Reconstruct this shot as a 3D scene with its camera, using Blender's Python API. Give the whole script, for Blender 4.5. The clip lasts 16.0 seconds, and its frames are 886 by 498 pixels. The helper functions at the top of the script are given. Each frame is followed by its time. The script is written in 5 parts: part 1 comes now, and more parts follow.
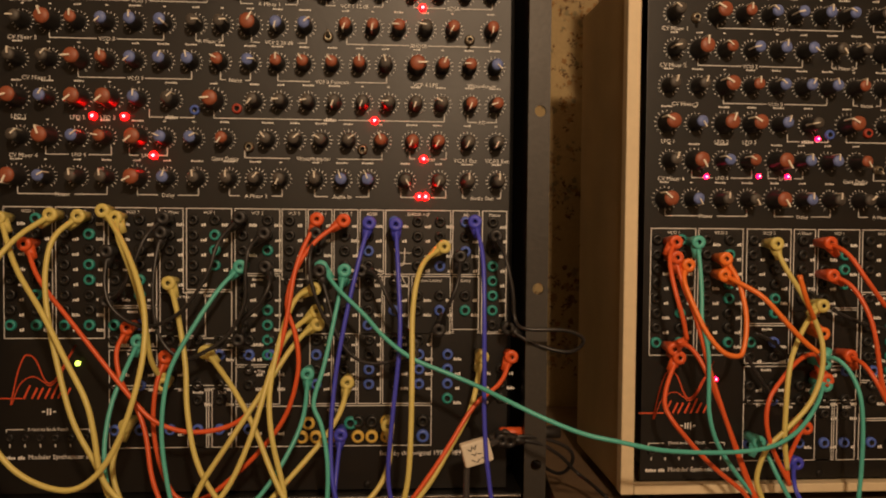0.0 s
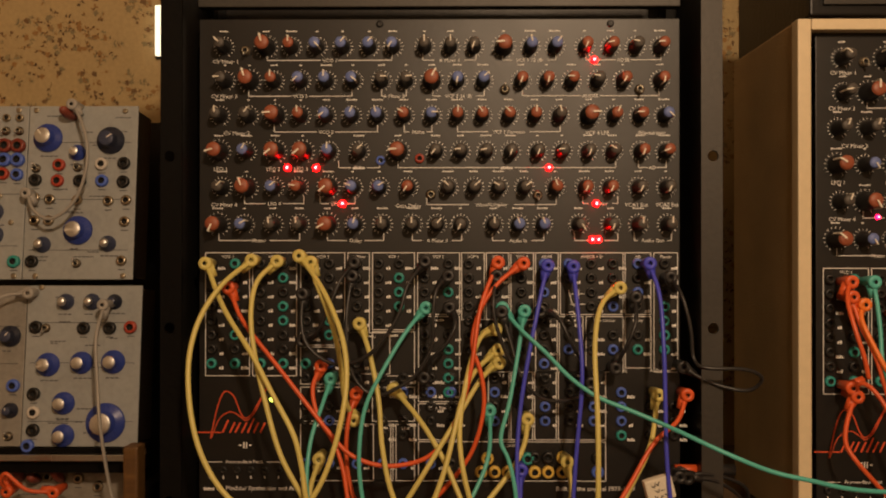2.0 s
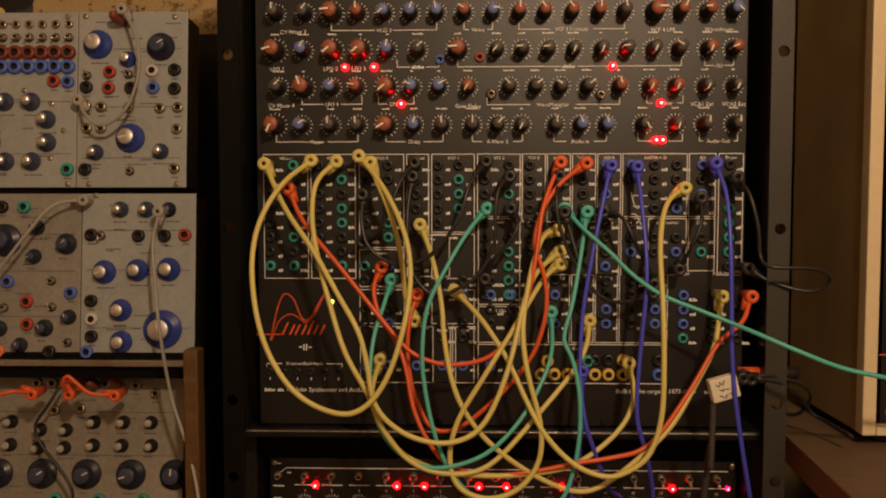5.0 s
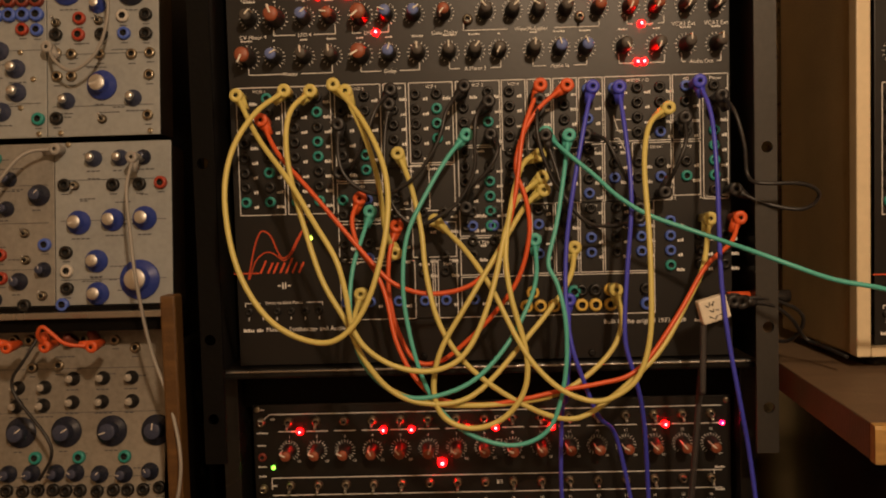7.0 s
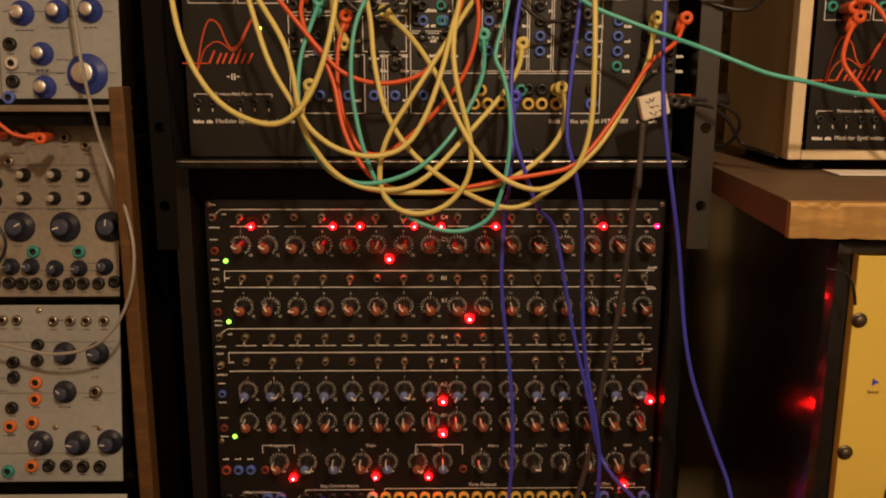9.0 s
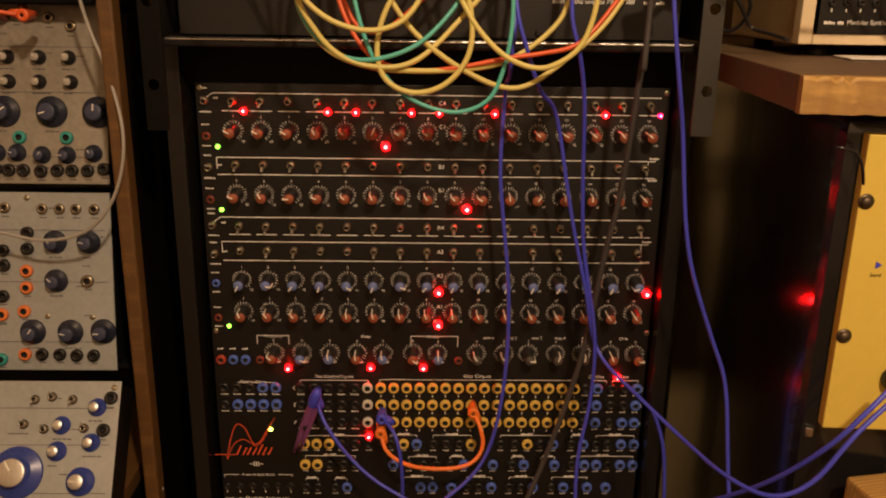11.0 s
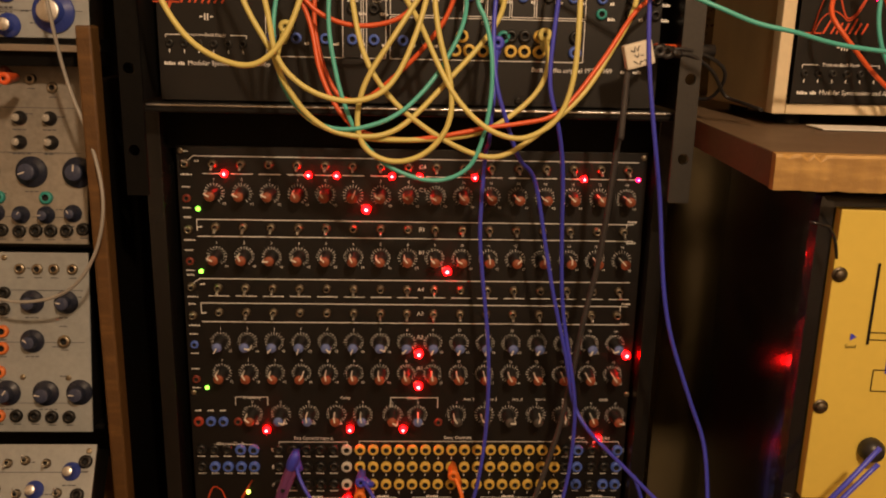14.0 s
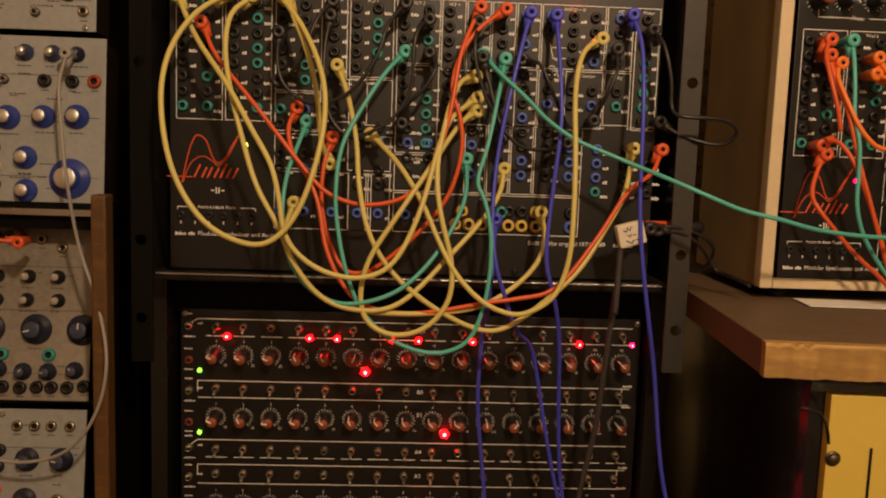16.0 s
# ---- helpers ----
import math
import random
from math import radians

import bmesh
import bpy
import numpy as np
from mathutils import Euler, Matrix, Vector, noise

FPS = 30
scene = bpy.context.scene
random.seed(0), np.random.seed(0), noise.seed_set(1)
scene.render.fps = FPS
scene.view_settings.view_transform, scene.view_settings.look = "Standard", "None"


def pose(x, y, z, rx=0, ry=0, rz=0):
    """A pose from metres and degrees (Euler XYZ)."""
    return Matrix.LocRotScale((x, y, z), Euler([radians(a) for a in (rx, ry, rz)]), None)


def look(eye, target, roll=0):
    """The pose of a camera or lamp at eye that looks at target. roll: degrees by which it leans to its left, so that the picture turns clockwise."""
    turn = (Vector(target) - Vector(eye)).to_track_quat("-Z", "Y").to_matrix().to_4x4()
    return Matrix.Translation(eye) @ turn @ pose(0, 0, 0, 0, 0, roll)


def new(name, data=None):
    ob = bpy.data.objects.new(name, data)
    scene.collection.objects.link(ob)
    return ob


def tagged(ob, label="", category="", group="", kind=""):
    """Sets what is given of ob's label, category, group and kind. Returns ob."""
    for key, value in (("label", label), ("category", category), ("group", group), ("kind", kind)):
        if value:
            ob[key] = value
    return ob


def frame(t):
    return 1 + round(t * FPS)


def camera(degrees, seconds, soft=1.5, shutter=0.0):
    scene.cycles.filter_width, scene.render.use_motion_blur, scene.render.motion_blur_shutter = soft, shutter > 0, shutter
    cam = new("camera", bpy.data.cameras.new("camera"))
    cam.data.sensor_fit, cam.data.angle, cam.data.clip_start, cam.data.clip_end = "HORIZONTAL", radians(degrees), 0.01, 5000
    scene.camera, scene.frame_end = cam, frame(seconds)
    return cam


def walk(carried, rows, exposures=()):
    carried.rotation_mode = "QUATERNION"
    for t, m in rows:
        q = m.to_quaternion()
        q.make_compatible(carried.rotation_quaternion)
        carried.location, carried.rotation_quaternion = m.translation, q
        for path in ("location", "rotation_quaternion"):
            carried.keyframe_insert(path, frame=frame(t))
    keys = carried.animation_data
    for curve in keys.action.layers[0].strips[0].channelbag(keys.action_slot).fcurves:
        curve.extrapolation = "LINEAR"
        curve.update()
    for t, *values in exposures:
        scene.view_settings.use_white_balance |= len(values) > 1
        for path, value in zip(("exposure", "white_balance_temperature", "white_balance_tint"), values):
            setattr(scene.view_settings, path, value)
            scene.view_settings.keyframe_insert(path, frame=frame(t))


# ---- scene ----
cam = camera(55.3, 16.0, soft=2.0)
PATH = [
    (0, (0.113, -0.794, 1.043), (0.256, 1.2, 0.97), 0.5),
    (0.5, (0.082, -0.801, 1.043), (0.161, 1.197, 1.01), 0.5),
    (1, (0.045, -0.811, 1.049), (0.088, 1.188, 1.035), 0.5),
    (1.5, (0.015, -0.819, 1.055), (0.034, 1.181, 1.044), 0.1),
    (2, (0.008, -0.825, 1.05), (-0.007, 1.174, 1.059), -0.0),
    (2.5, (-0.003, -0.831, 1.043), (-0.039, 1.169, 1.056), -0.1),
    (3, (-0.018, -0.837, 1.041), (-0.071, 1.162, 1.028), -0.3),
    (3.5, (-0.032, -0.844, 1.036), (-0.094, 1.154, 0.972), -0.5),
    (4, (-0.031, -0.835, 1.029), (-0.093, 1.159, 0.877), -0.3),
    (4.2, (-0.032, -0.832, 1.024), (-0.09, 1.16, 0.852), 0.0),
    (6.3, (-0.031, -0.8, 0.959), (-0.109, 1.198, 0.97), -1.0),
    (6.5, (-0.029, -0.8, 0.949), (-0.109, 1.198, 0.937), -1.3),
    (7, (-0.018, -0.8, 0.935), (-0.07, 1.197, 0.831), -1.6),
    (7.5, (-0.019, -0.806, 0.91), (-0.045, 1.187, 0.736), -1.0),
    (8, (-0.013, -0.814, 0.898), (-0.009, 1.168, 0.633), -0.6),
    (8.5, (-0.008, -0.825, 0.879), (0.013, 1.143, 0.526), -0.4),
    (9, (-0.003, -0.827, 0.868), (0.026, 1.13, 0.456), 0.1),
    (9.5, (-0.009, -0.826, 0.86), (0.025, 1.121, 0.404), 0.4),
    (10, (-0.008, -0.827, 0.851), (0.016, 1.109, 0.352), 0.6),
    (10.2, (-0.007, -0.826, 0.845), (0.02, 1.106, 0.328), 0.7),
    (12.3, (-0.009, -0.816, 0.822), (0.06, 1.078, 0.182), 0.6),
    (12.5, (-0.005, -0.817, 0.826), (0.062, 1.08, 0.197), 0.6),
    (13, (-0.007, -0.817, 0.836), (0.064, 1.094, 0.249), 0.8),
    (13.5, (-0.007, -0.815, 0.845), (0.071, 1.108, 0.3), 1.0),
    (14, (-0.004, -0.815, 0.855), (0.081, 1.12, 0.354), 1.3),
    (14.5, (-0.008, -0.819, 0.87), (0.079, 1.13, 0.43), 1.4),
    (15, (-0.01, -0.816, 0.881), (0.081, 1.147, 0.507), 1.7),
    (15.5, (-0.012, -0.822, 0.896), (0.085, 1.152, 0.592), 2.0),
    (16, (-0.014, -0.825, 0.91), (0.087, 1.159, 0.674), 2.0),
]
walk(cam, [(t, look(eye, target, roll)) for t, eye, target, roll in PATH],
     exposures=[(0, -0.04), (4.2, -0.02), (6.5, 0.05), (8, 0.22), (9, 0.36), (10, 0.52), (12.5, 0.78), (14, 0.56), (15, 0.36), (16, 0.2)])

# ---- light ----
world = bpy.data.worlds.new("dim_room")
world.use_nodes = True
world.node_tree.nodes["Background"].inputs[0].default_value = (1.0, 0.74, 0.46, 1)
world.node_tree.nodes["Background"].inputs[1].default_value = 0.04
scene.world = world
lamp = bpy.data.lights.new("room_lamp", "POINT")
lamp.shadow_soft_size, lamp.energy, lamp.color = 0.04, 42, (1.0, 0.69, 0.43)
new("room_lamp", lamp).location = (0.268, -1.24, 1.59)


# ---- materials ----
def material(name, base, rough=0.5, metal=0.0, vary=0.25, grain=60.0, bump=0.15, stain=None, coat=0.0):
    """Base colour broken up by two sizes of noise, with roughness wear and fine relief."""
    m = bpy.data.materials.new(name)
    m.use_nodes = True
    nt = m.node_tree
    b = nt.nodes["Principled BSDF"]
    co = nt.nodes.new("ShaderNodeTexCoord")
    n1, n2 = nt.nodes.new("ShaderNodeTexNoise"), nt.nodes.new("ShaderNodeTexNoise")
    n1.inputs["Scale"].default_value, n1.inputs["Detail"].default_value = grain * 0.12, 4
    n2.inputs["Scale"].default_value, n2.inputs["Detail"].default_value = grain * 4, 6
    ramp = nt.nodes.new("ShaderNodeValToRGB")
    dark = stain or [c * (1 - vary) for c in base]
    ramp.color_ramp.elements[0].color, ramp.color_ramp.elements[0].position = (*dark, 1), 0.3
    ramp.color_ramp.elements[1].color, ramp.color_ramp.elements[1].position = (*[min(1, c * (1 + vary * 0.4)) for c in base], 1), 0.7
    mix = nt.nodes.new("ShaderNodeMath")
    mix.operation = "MULTIPLY_ADD"
    mix.inputs[1].default_value = 0.4
    half = nt.nodes.new("ShaderNodeMath")
    half.operation = "MULTIPLY"
    half.inputs[1].default_value = 0.6
    for n in (n1, n2):
        nt.links.new(co.outputs["Object"], n.inputs["Vector"])
    nt.links.new(n1.outputs["Fac"], half.inputs[0])
    nt.links.new(n2.outputs["Fac"], mix.inputs[0])
    nt.links.new(half.outputs[0], mix.inputs[2])
    nt.links.new(mix.outputs[0], ramp.inputs[0])
    nt.links.new(ramp.outputs[0], b.inputs["Base Color"])
    rr = nt.nodes.new("ShaderNodeMapRange")
    rr.inputs["To Min"].default_value, rr.inputs["To Max"].default_value = max(0.05, rough - 0.12), min(1, rough + 0.12)
    nt.links.new(n1.outputs["Fac"], rr.inputs["Value"])
    nt.links.new(rr.outputs[0], b.inputs["Roughness"])
    b.inputs["Metallic"].default_value = metal
    b.inputs["Coat Weight"].default_value = coat
    if bump:
        bp = nt.nodes.new("ShaderNodeBump")
        bp.inputs["Strength"].default_value, bp.inputs["Distance"].default_value = bump, 0.002
        nt.links.new(n2.outputs["Fac"], bp.inputs["Height"])
        nt.links.new(bp.outputs[0], b.inputs["Normal"])
    return m


def glow(name, colour, strength):
    m = bpy.data.materials.new(name)
    m.use_nodes = True
    b = m.node_tree.nodes["Principled BSDF"]
    b.inputs["Base Color"].default_value = (*[c * 0.5 for c in colour], 1)
    b.inputs["Emission Color"].default_value, b.inputs["Emission Strength"].default_value = (*colour, 1), strength
    return m


def wood(name, light, dark, scale=14.0):
    m = material(name, light, 0.55, bump=0.25, grain=90)
    nt = m.node_tree
    b = nt.nodes["Principled BSDF"]
    co, mp, wv, nz = (nt.nodes.new("ShaderNode" + k) for k in ("TexCoord", "Mapping", "TexWave", "TexNoise"))
    mp.inputs["Scale"].default_value = (1.0, 6.0, 6.0)
    wv.inputs["Scale"].default_value, wv.inputs["Distortion"].default_value, wv.inputs["Detail"].default_value = scale, 5, 4
    wv.bands_direction = "Y"
    nz.inputs["Scale"].default_value, nz.inputs["Detail"].default_value = 30, 6
    ramp = nt.nodes.new("ShaderNodeValToRGB")
    ramp.color_ramp.elements[0].color, ramp.color_ramp.elements[1].color = (*dark, 1), (*light, 1)
    mx = nt.nodes.new("ShaderNodeMath")
    mx.operation = "MULTIPLY"
    nt.links.new(co.outputs["Object"], mp.inputs["Vector"])
    nt.links.new(mp.outputs[0], wv.inputs["Vector"])
    nt.links.new(mp.outputs[0], nz.inputs["Vector"])
    nt.links.new(wv.outputs["Fac"], mx.inputs[0])
    nt.links.new(nz.outputs["Fac"], mx.inputs[1])
    mx2 = nt.nodes.new("ShaderNodeMath")
    mx2.operation = "MULTIPLY_ADD"
    mx2.inputs[1].default_value, mx2.inputs[2].default_value = 1.2, 0.15
    nt.links.new(mx.outputs[0], mx2.inputs[0])
    nt.links.new(mx2.outputs[0], ramp.inputs[0])
    nt.links.new(ramp.outputs[0], b.inputs["Base Color"])
    return m


BLACK_PANEL = material("black_anodised_panel", (0.0068, 0.0060, 0.0056), 0.42, 0.0, 0.3, 50, 0.05)
RACK_BLACK = material("worn_black_paint", (0.010, 0.0092, 0.0085), 0.4, 0, 0.4, 40, 0.2)
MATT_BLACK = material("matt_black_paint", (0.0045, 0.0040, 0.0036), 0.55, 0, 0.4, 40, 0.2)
GLOSS_BLACK = material("satin_black_paint", (0.012, 0.011, 0.010), 0.24, 0, 0.4, 40, 0.06)
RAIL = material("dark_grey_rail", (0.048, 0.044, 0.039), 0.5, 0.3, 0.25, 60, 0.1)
INK = material("pale_print", (0.92, 0.91, 0.88), 0.6, 0, 0.2, 80, 0)
DARK_INK = material("grey_print", (0.085, 0.085, 0.095), 0.7, 0, 0.2, 80, 0)
LOGO = material("orange_print", (0.75, 0.10, 0.03), 0.6, 0, 0.25, 80, 0)
KNOB = material("black_knob_plastic", (0.018, 0.017, 0.017), 0.38, 0, 0.3, 200, 0.05)
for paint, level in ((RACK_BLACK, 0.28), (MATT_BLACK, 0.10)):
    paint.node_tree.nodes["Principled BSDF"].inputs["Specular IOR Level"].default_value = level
CAP = dict(
    r=material("rust_red_cap", (0.28, 0.078, 0.036), 0.45, 0, 0.2, 200, 0.03),
    b=material("slate_blue_cap", (0.13, 0.18, 0.42), 0.45, 0, 0.2, 200, 0.03),
    k=material("charcoal_cap", (0.07, 0.062, 0.055), 0.5, 0, 0.2, 200, 0.03),
)
POINTER = material("ivory_pointer", (0.85, 0.80, 0.70), 0.5, 0, 0.1, 200, 0)
HOLE = material("dark_socket", (0.006, 0.006, 0.006), 0.8, 0, 0.2, 100, 0)
JACK = dict(
    k=material("black_socket", (0.009, 0.0085, 0.008), 0.42, 0, 0.3, 200, 0),
    g=material("teal_socket", (0.03, 0.30, 0.27), 0.4, 0, 0.2, 200, 0),
    b=material("blue_socket", (0.08, 0.15, 0.58), 0.4, 0, 0.2, 200, 0),
    y=material("yellow_socket", (0.74, 0.50, 0.10), 0.4, 0, 0.15, 200, 0),
    d=material("rust_socket", (0.20, 0.035, 0.02), 0.4, 0, 0.2, 200, 0),
    r=material("red_socket", (0.40, 0.05, 0.025), 0.4, 0, 0.2, 200, 0),
    o=material("orange_socket", (0.75, 0.20, 0.05), 0.4, 0, 0.2, 200, 0),
    w=material("white_socket", (0.62, 0.58, 0.52), 0.45, 0, 0.15, 200, 0),
    m=material("nickel_socket", (0.42, 0.36, 0.27), 0.3, 1, 0.2, 200, 0),
)
DULL_BRASS = material("tarnished_contact", (0.14, 0.115, 0.085), 0.5, 1, 0.3, 200, 0)
BRASS = material("worn_nickel_brass", (0.52, 0.46, 0.35), 0.3, 1, 0.2, 200, 0)
CHROME = material("brushed_knob_top", (0.86, 0.86, 0.84), 0.36, 1, 0.15, 150, 0.05)
STEEL = material("brushed_steel", (0.62, 0.60, 0.57), 0.28, 1, 0.2, 120, 0.1)
CABLE = dict(
    yellow=material("yellow_cable_rubber", (0.63, 0.545, 0.165), 0.42, 0, 0.15, 120, 0.05),
    red=material("red_cable_rubber", (0.70, 0.105, 0.025), 0.4, 0, 0.15, 120, 0.05),
    orange=material("orange_cable_rubber", (0.85, 0.20, 0.03), 0.4, 0, 0.15, 120, 0.05),
    teal=material("teal_cable_rubber", (0.09, 0.46, 0.40), 0.4, 0, 0.15, 120, 0.05),
    blue=material("blue_cable_rubber", (0.06, 0.07, 0.60), 0.4, 0, 0.15, 120, 0.05),
    black=material("black_cable_rubber", (0.02, 0.019, 0.02), 0.4, 0, 0.25, 120, 0.05),
    grey=material("dark_grey_cable_rubber", (0.055, 0.05, 0.05), 0.45, 0, 0.25, 120, 0.05),
    white=material("pale_grey_cable_rubber", (0.36, 0.34, 0.31), 0.5, 0, 0.15, 120, 0.05),
)
LED_RED = glow("lit_red_lens", (1.0, 0.0004, 0.0006), 60)
LED_CORE = glow("hot_red_core", (1.0, 0.22, 0.24), 8)
LED_PINK = glow("lit_magenta_lens", (1.0, 0.003, 0.055), 9)
LED_GREEN = glow("lit_green_lens", (0.30, 1.0, 0.06), 2.6)
LED_YELLOW = glow("lit_yellow_green_lens", (0.75, 1.0, 0.10), 4)
LED_OFF = material("unlit_red_lens", (0.10, 0.015, 0.012), 0.3, 0, 0.2, 200, 0)
MODULE_GREY = material("grimy_bare_aluminium", (0.32, 0.29, 0.245), 0.5, 0.2, 0.4, 45, 0.08)
MODULE_WORN = material("weathered_aluminium_panel", (0.32, 0.305, 0.275), 0.5, 0.15, 0.35, 45, 0.06)
MODULE = material("pale_aluminium_panel", (0.375, 0.395, 0.395), 0.5, 0.1, 0.24, 45, 0.05)
BLUE_SKIRT = material("cobalt_knob_skirt", (0.035, 0.06, 0.30), 0.3, 0, 0.2, 150, 0.03)
DARK_SKIRT = material("blue_black_knob", (0.022, 0.026, 0.045), 0.3, 0, 0.3, 150, 0.03)
GREY_SKIRT = material("slate_knob", (0.05, 0.06, 0.11), 0.3, 0, 0.3, 150, 0.03)
GREY_CAP = material("grubby_ivory_cap", (0.40, 0.37, 0.32), 0.5, 0, 0.3, 200, 0.03)
CREAM = material("cream_painted_wood", (0.70, 0.58, 0.38), 0.5, 0, 0.12, 35, 0.1)
TOLEX = material("brown_tolex", (0.44, 0.31, 0.15), 0.6, 0, 0.3, 120, 0.5)
TABLE_TOP = wood("worn_oak_top", (0.20, 0.135, 0.080), (0.085, 0.052, 0.030))
TABLE_EDGE = wood("raw_pine_edge", (0.52, 0.32, 0.095), (0.27, 0.15, 0.045))
POST = wood("stained_pine_post", (0.20, 0.10, 0.028), (0.085, 0.039, 0.011))
AMP_BLACK = material("gloss_black_cabinet", (0.010, 0.010, 0.011), 0.16, 0, 0.3, 40, 0.03, coat=0.3)
YELLOW = material("yellow_enamel_plate", (0.70, 0.53, 0.10), 0.42, 0, 0.08, 25, 0.03)
TAPE = material("white_masking_tape", (0.72, 0.66, 0.54), 0.7, 0, 0.12, 100, 0.2)
PURPLE = material("purple_clip_sleeve", (0.22, 0.07, 0.22), 0.4, 0, 0.2, 150, 0.05)
PLASTER = material("dull_plaster", (0.54, 0.46, 0.36), 0.85, 0, 0.2, 20, 0.1)
FLOOR = wood("dark_floorboards", (0.14, 0.08, 0.04), (0.06, 0.035, 0.02))
WALLPAPER = material("aged_ochre_wallpaper", (0.50, 0.37, 0.18), 0.8, grain=45, vary=0.24, bump=0.1)
PRINTS = (material("faded_brown_print", (0.20, 0.115, 0.05), 0.8, 0, 0.35, 60, 0), material("faded_rust_print", (0.36, 0.20, 0.07), 0.8, 0, 0.3, 60, 0),
          material("faded_olive_print", (0.29, 0.235, 0.125), 0.8, 0, 0.3, 60, 0), material("dark_brown_print", (0.11, 0.06, 0.03), 0.8, 0, 0.3, 60, 0))
POSTER_DARK = material("dark_poster_paper", (0.05, 0.052, 0.058), 0.5, 0, 0.4, 30, 0)
POSTER_YELLOW = material("yellow_poster_print", (0.70, 0.58, 0.20), 0.5, 0, 0.2, 60, 0)
POSTER_BROWN = material("brown_poster_print", (0.010, 0.009, 0.009), 0.5, 0, 0.3, 60, 0)
LIT_SHADE = glow("lit_lamp_shade", (1.0, 0.86, 0.60), 1.6)
PAPER = material("white_card", (0.92, 0.90, 0.84), 0.6, 0, 0.06, 60, 0)


# ---- mesh helpers (local axes: x right, z up, -y out of a panel) ----
def part(name, bm, mat, parent=None, label="", loc=(0, 0, 0)):
    me = bm if isinstance(bm, bpy.types.Mesh) else bpy.data.meshes.new(name)
    if not isinstance(bm, bpy.types.Mesh):
        bm.to_mesh(me)
        bm.free()
    if mat is not None and not me.materials:
        for k in mat if isinstance(mat, (list, tuple)) else (mat,):
            me.materials.append(k)
    ob = new(name, me)
    ob.location = loc
    if parent:
        ob.parent = parent
    return tagged(ob, label)


def thing(name, label, category, m=None, group="", kind=""):
    ob = new(name)
    ob.empty_display_size = 0.02
    if m is not None:
        ob.matrix_world = m
    return tagged(ob, label, category, group, kind)


def add_box(bm, x0, x1, y0, y1, z0, z1, bevel=0.0, mi=0):
    vs = bmesh.ops.create_cube(bm, size=1)["verts"]
    for v in vs:
        v.co = Vector(((x0 + x1) / 2 + v.co.x * (x1 - x0), (y0 + y1) / 2 + v.co.y * (y1 - y0), (z0 + z1) / 2 + v.co.z * (z1 - z0)))
    if mi:
        for f in {f for v in vs for f in v.link_faces}:
            f.material_index = mi
    if bevel:
        bmesh.ops.bevel(bm, geom=list({e for v in vs for e in v.link_edges}), offset=bevel, segments=2, affect="EDGES", profile=0.6)
    return bm


def box(*a, **k):
    return add_box(bmesh.new(), *a, **k)


def flat_box(bm, x0, x1, z0, z1, y=-0.0008, back=0.0):
    """A thin raised bar of print."""
    f = [bm.verts.new((x, y, z)) for x, z in ((x0, z0), (x1, z0), (x1, z1), (x0, z1))]
    bm.faces.new(f)


def stroke(bm, a, b, w, y=-0.0008):
    a, b = Vector(a), Vector(b)
    d = (b - a).normalized()
    n = Vector((-d.y, d.x)) * w / 2
    bm.faces.new([bm.verts.new((p.x, y, p.y)) for p in (a - n, b - n, b + n, a + n)])


def lathe(bm, profile, segs=20, mats=None, at=(0, 0, 0)):
    """profile: (radius, how far out); spun about the axis that comes out of the panel."""
    rings = []
    for r, h in profile:
        rings.append([bm.verts.new((at[0] + r * math.sin(2 * math.pi * i / segs), at[1] - h, at[2] + r * math.cos(2 * math.pi * i / segs))) for i in range(segs)])
    for j, (p, q) in enumerate(zip(rings, rings[1:])):
        for i in range(segs):
            f = bm.faces.new((p[i], p[(i + 1) % segs], q[(i + 1) % segs], q[i]))
            f.smooth = True
            f.material_index = mats[j] if mats else 0
    if profile[-1][0] > 1e-5:
        f = bm.faces.new(rings[-1])
        f.material_index = mats[-1] if mats else 0
    return bm


def mesh(name, bm, *mats):
    bmesh.ops.recalc_face_normals(bm, faces=bm.faces)
    me = bpy.data.meshes.new(name)
    bm.to_mesh(me)
    bm.free()
    for k in mats:
        me.materials.append(k)
    return me


letters = {}


def word(bm, text, x, z, size, y=-0.0008, centred=True):
    """Lettering of the built-in font laid on a panel."""
    if text not in letters:
        cu = bpy.data.curves.new("word", "FONT")
        cu.body, cu.size, cu.align_x, cu.resolution_u = text, 1.0, "LEFT", 2
        ob = new("word", cu)
        bpy.context.view_layer.update()
        me = ob.evaluated_get(bpy.context.evaluated_depsgraph_get()).to_mesh()
        letters[text] = ([v.co.copy() for v in me.vertices], [tuple(p.vertices) for p in me.polygons])
        bpy.data.objects.remove(ob)
        bpy.data.curves.remove(cu)
    vs, fs = letters[text]
    wide = max(v.x for v in vs)
    off = -wide / 2 if centred else 0
    nv = [bm.verts.new((x + (v.x + off) * size, y, z + v.y * size)) for v in vs]
    for f in fs:
        bm.faces.new([nv[i] for i in f])


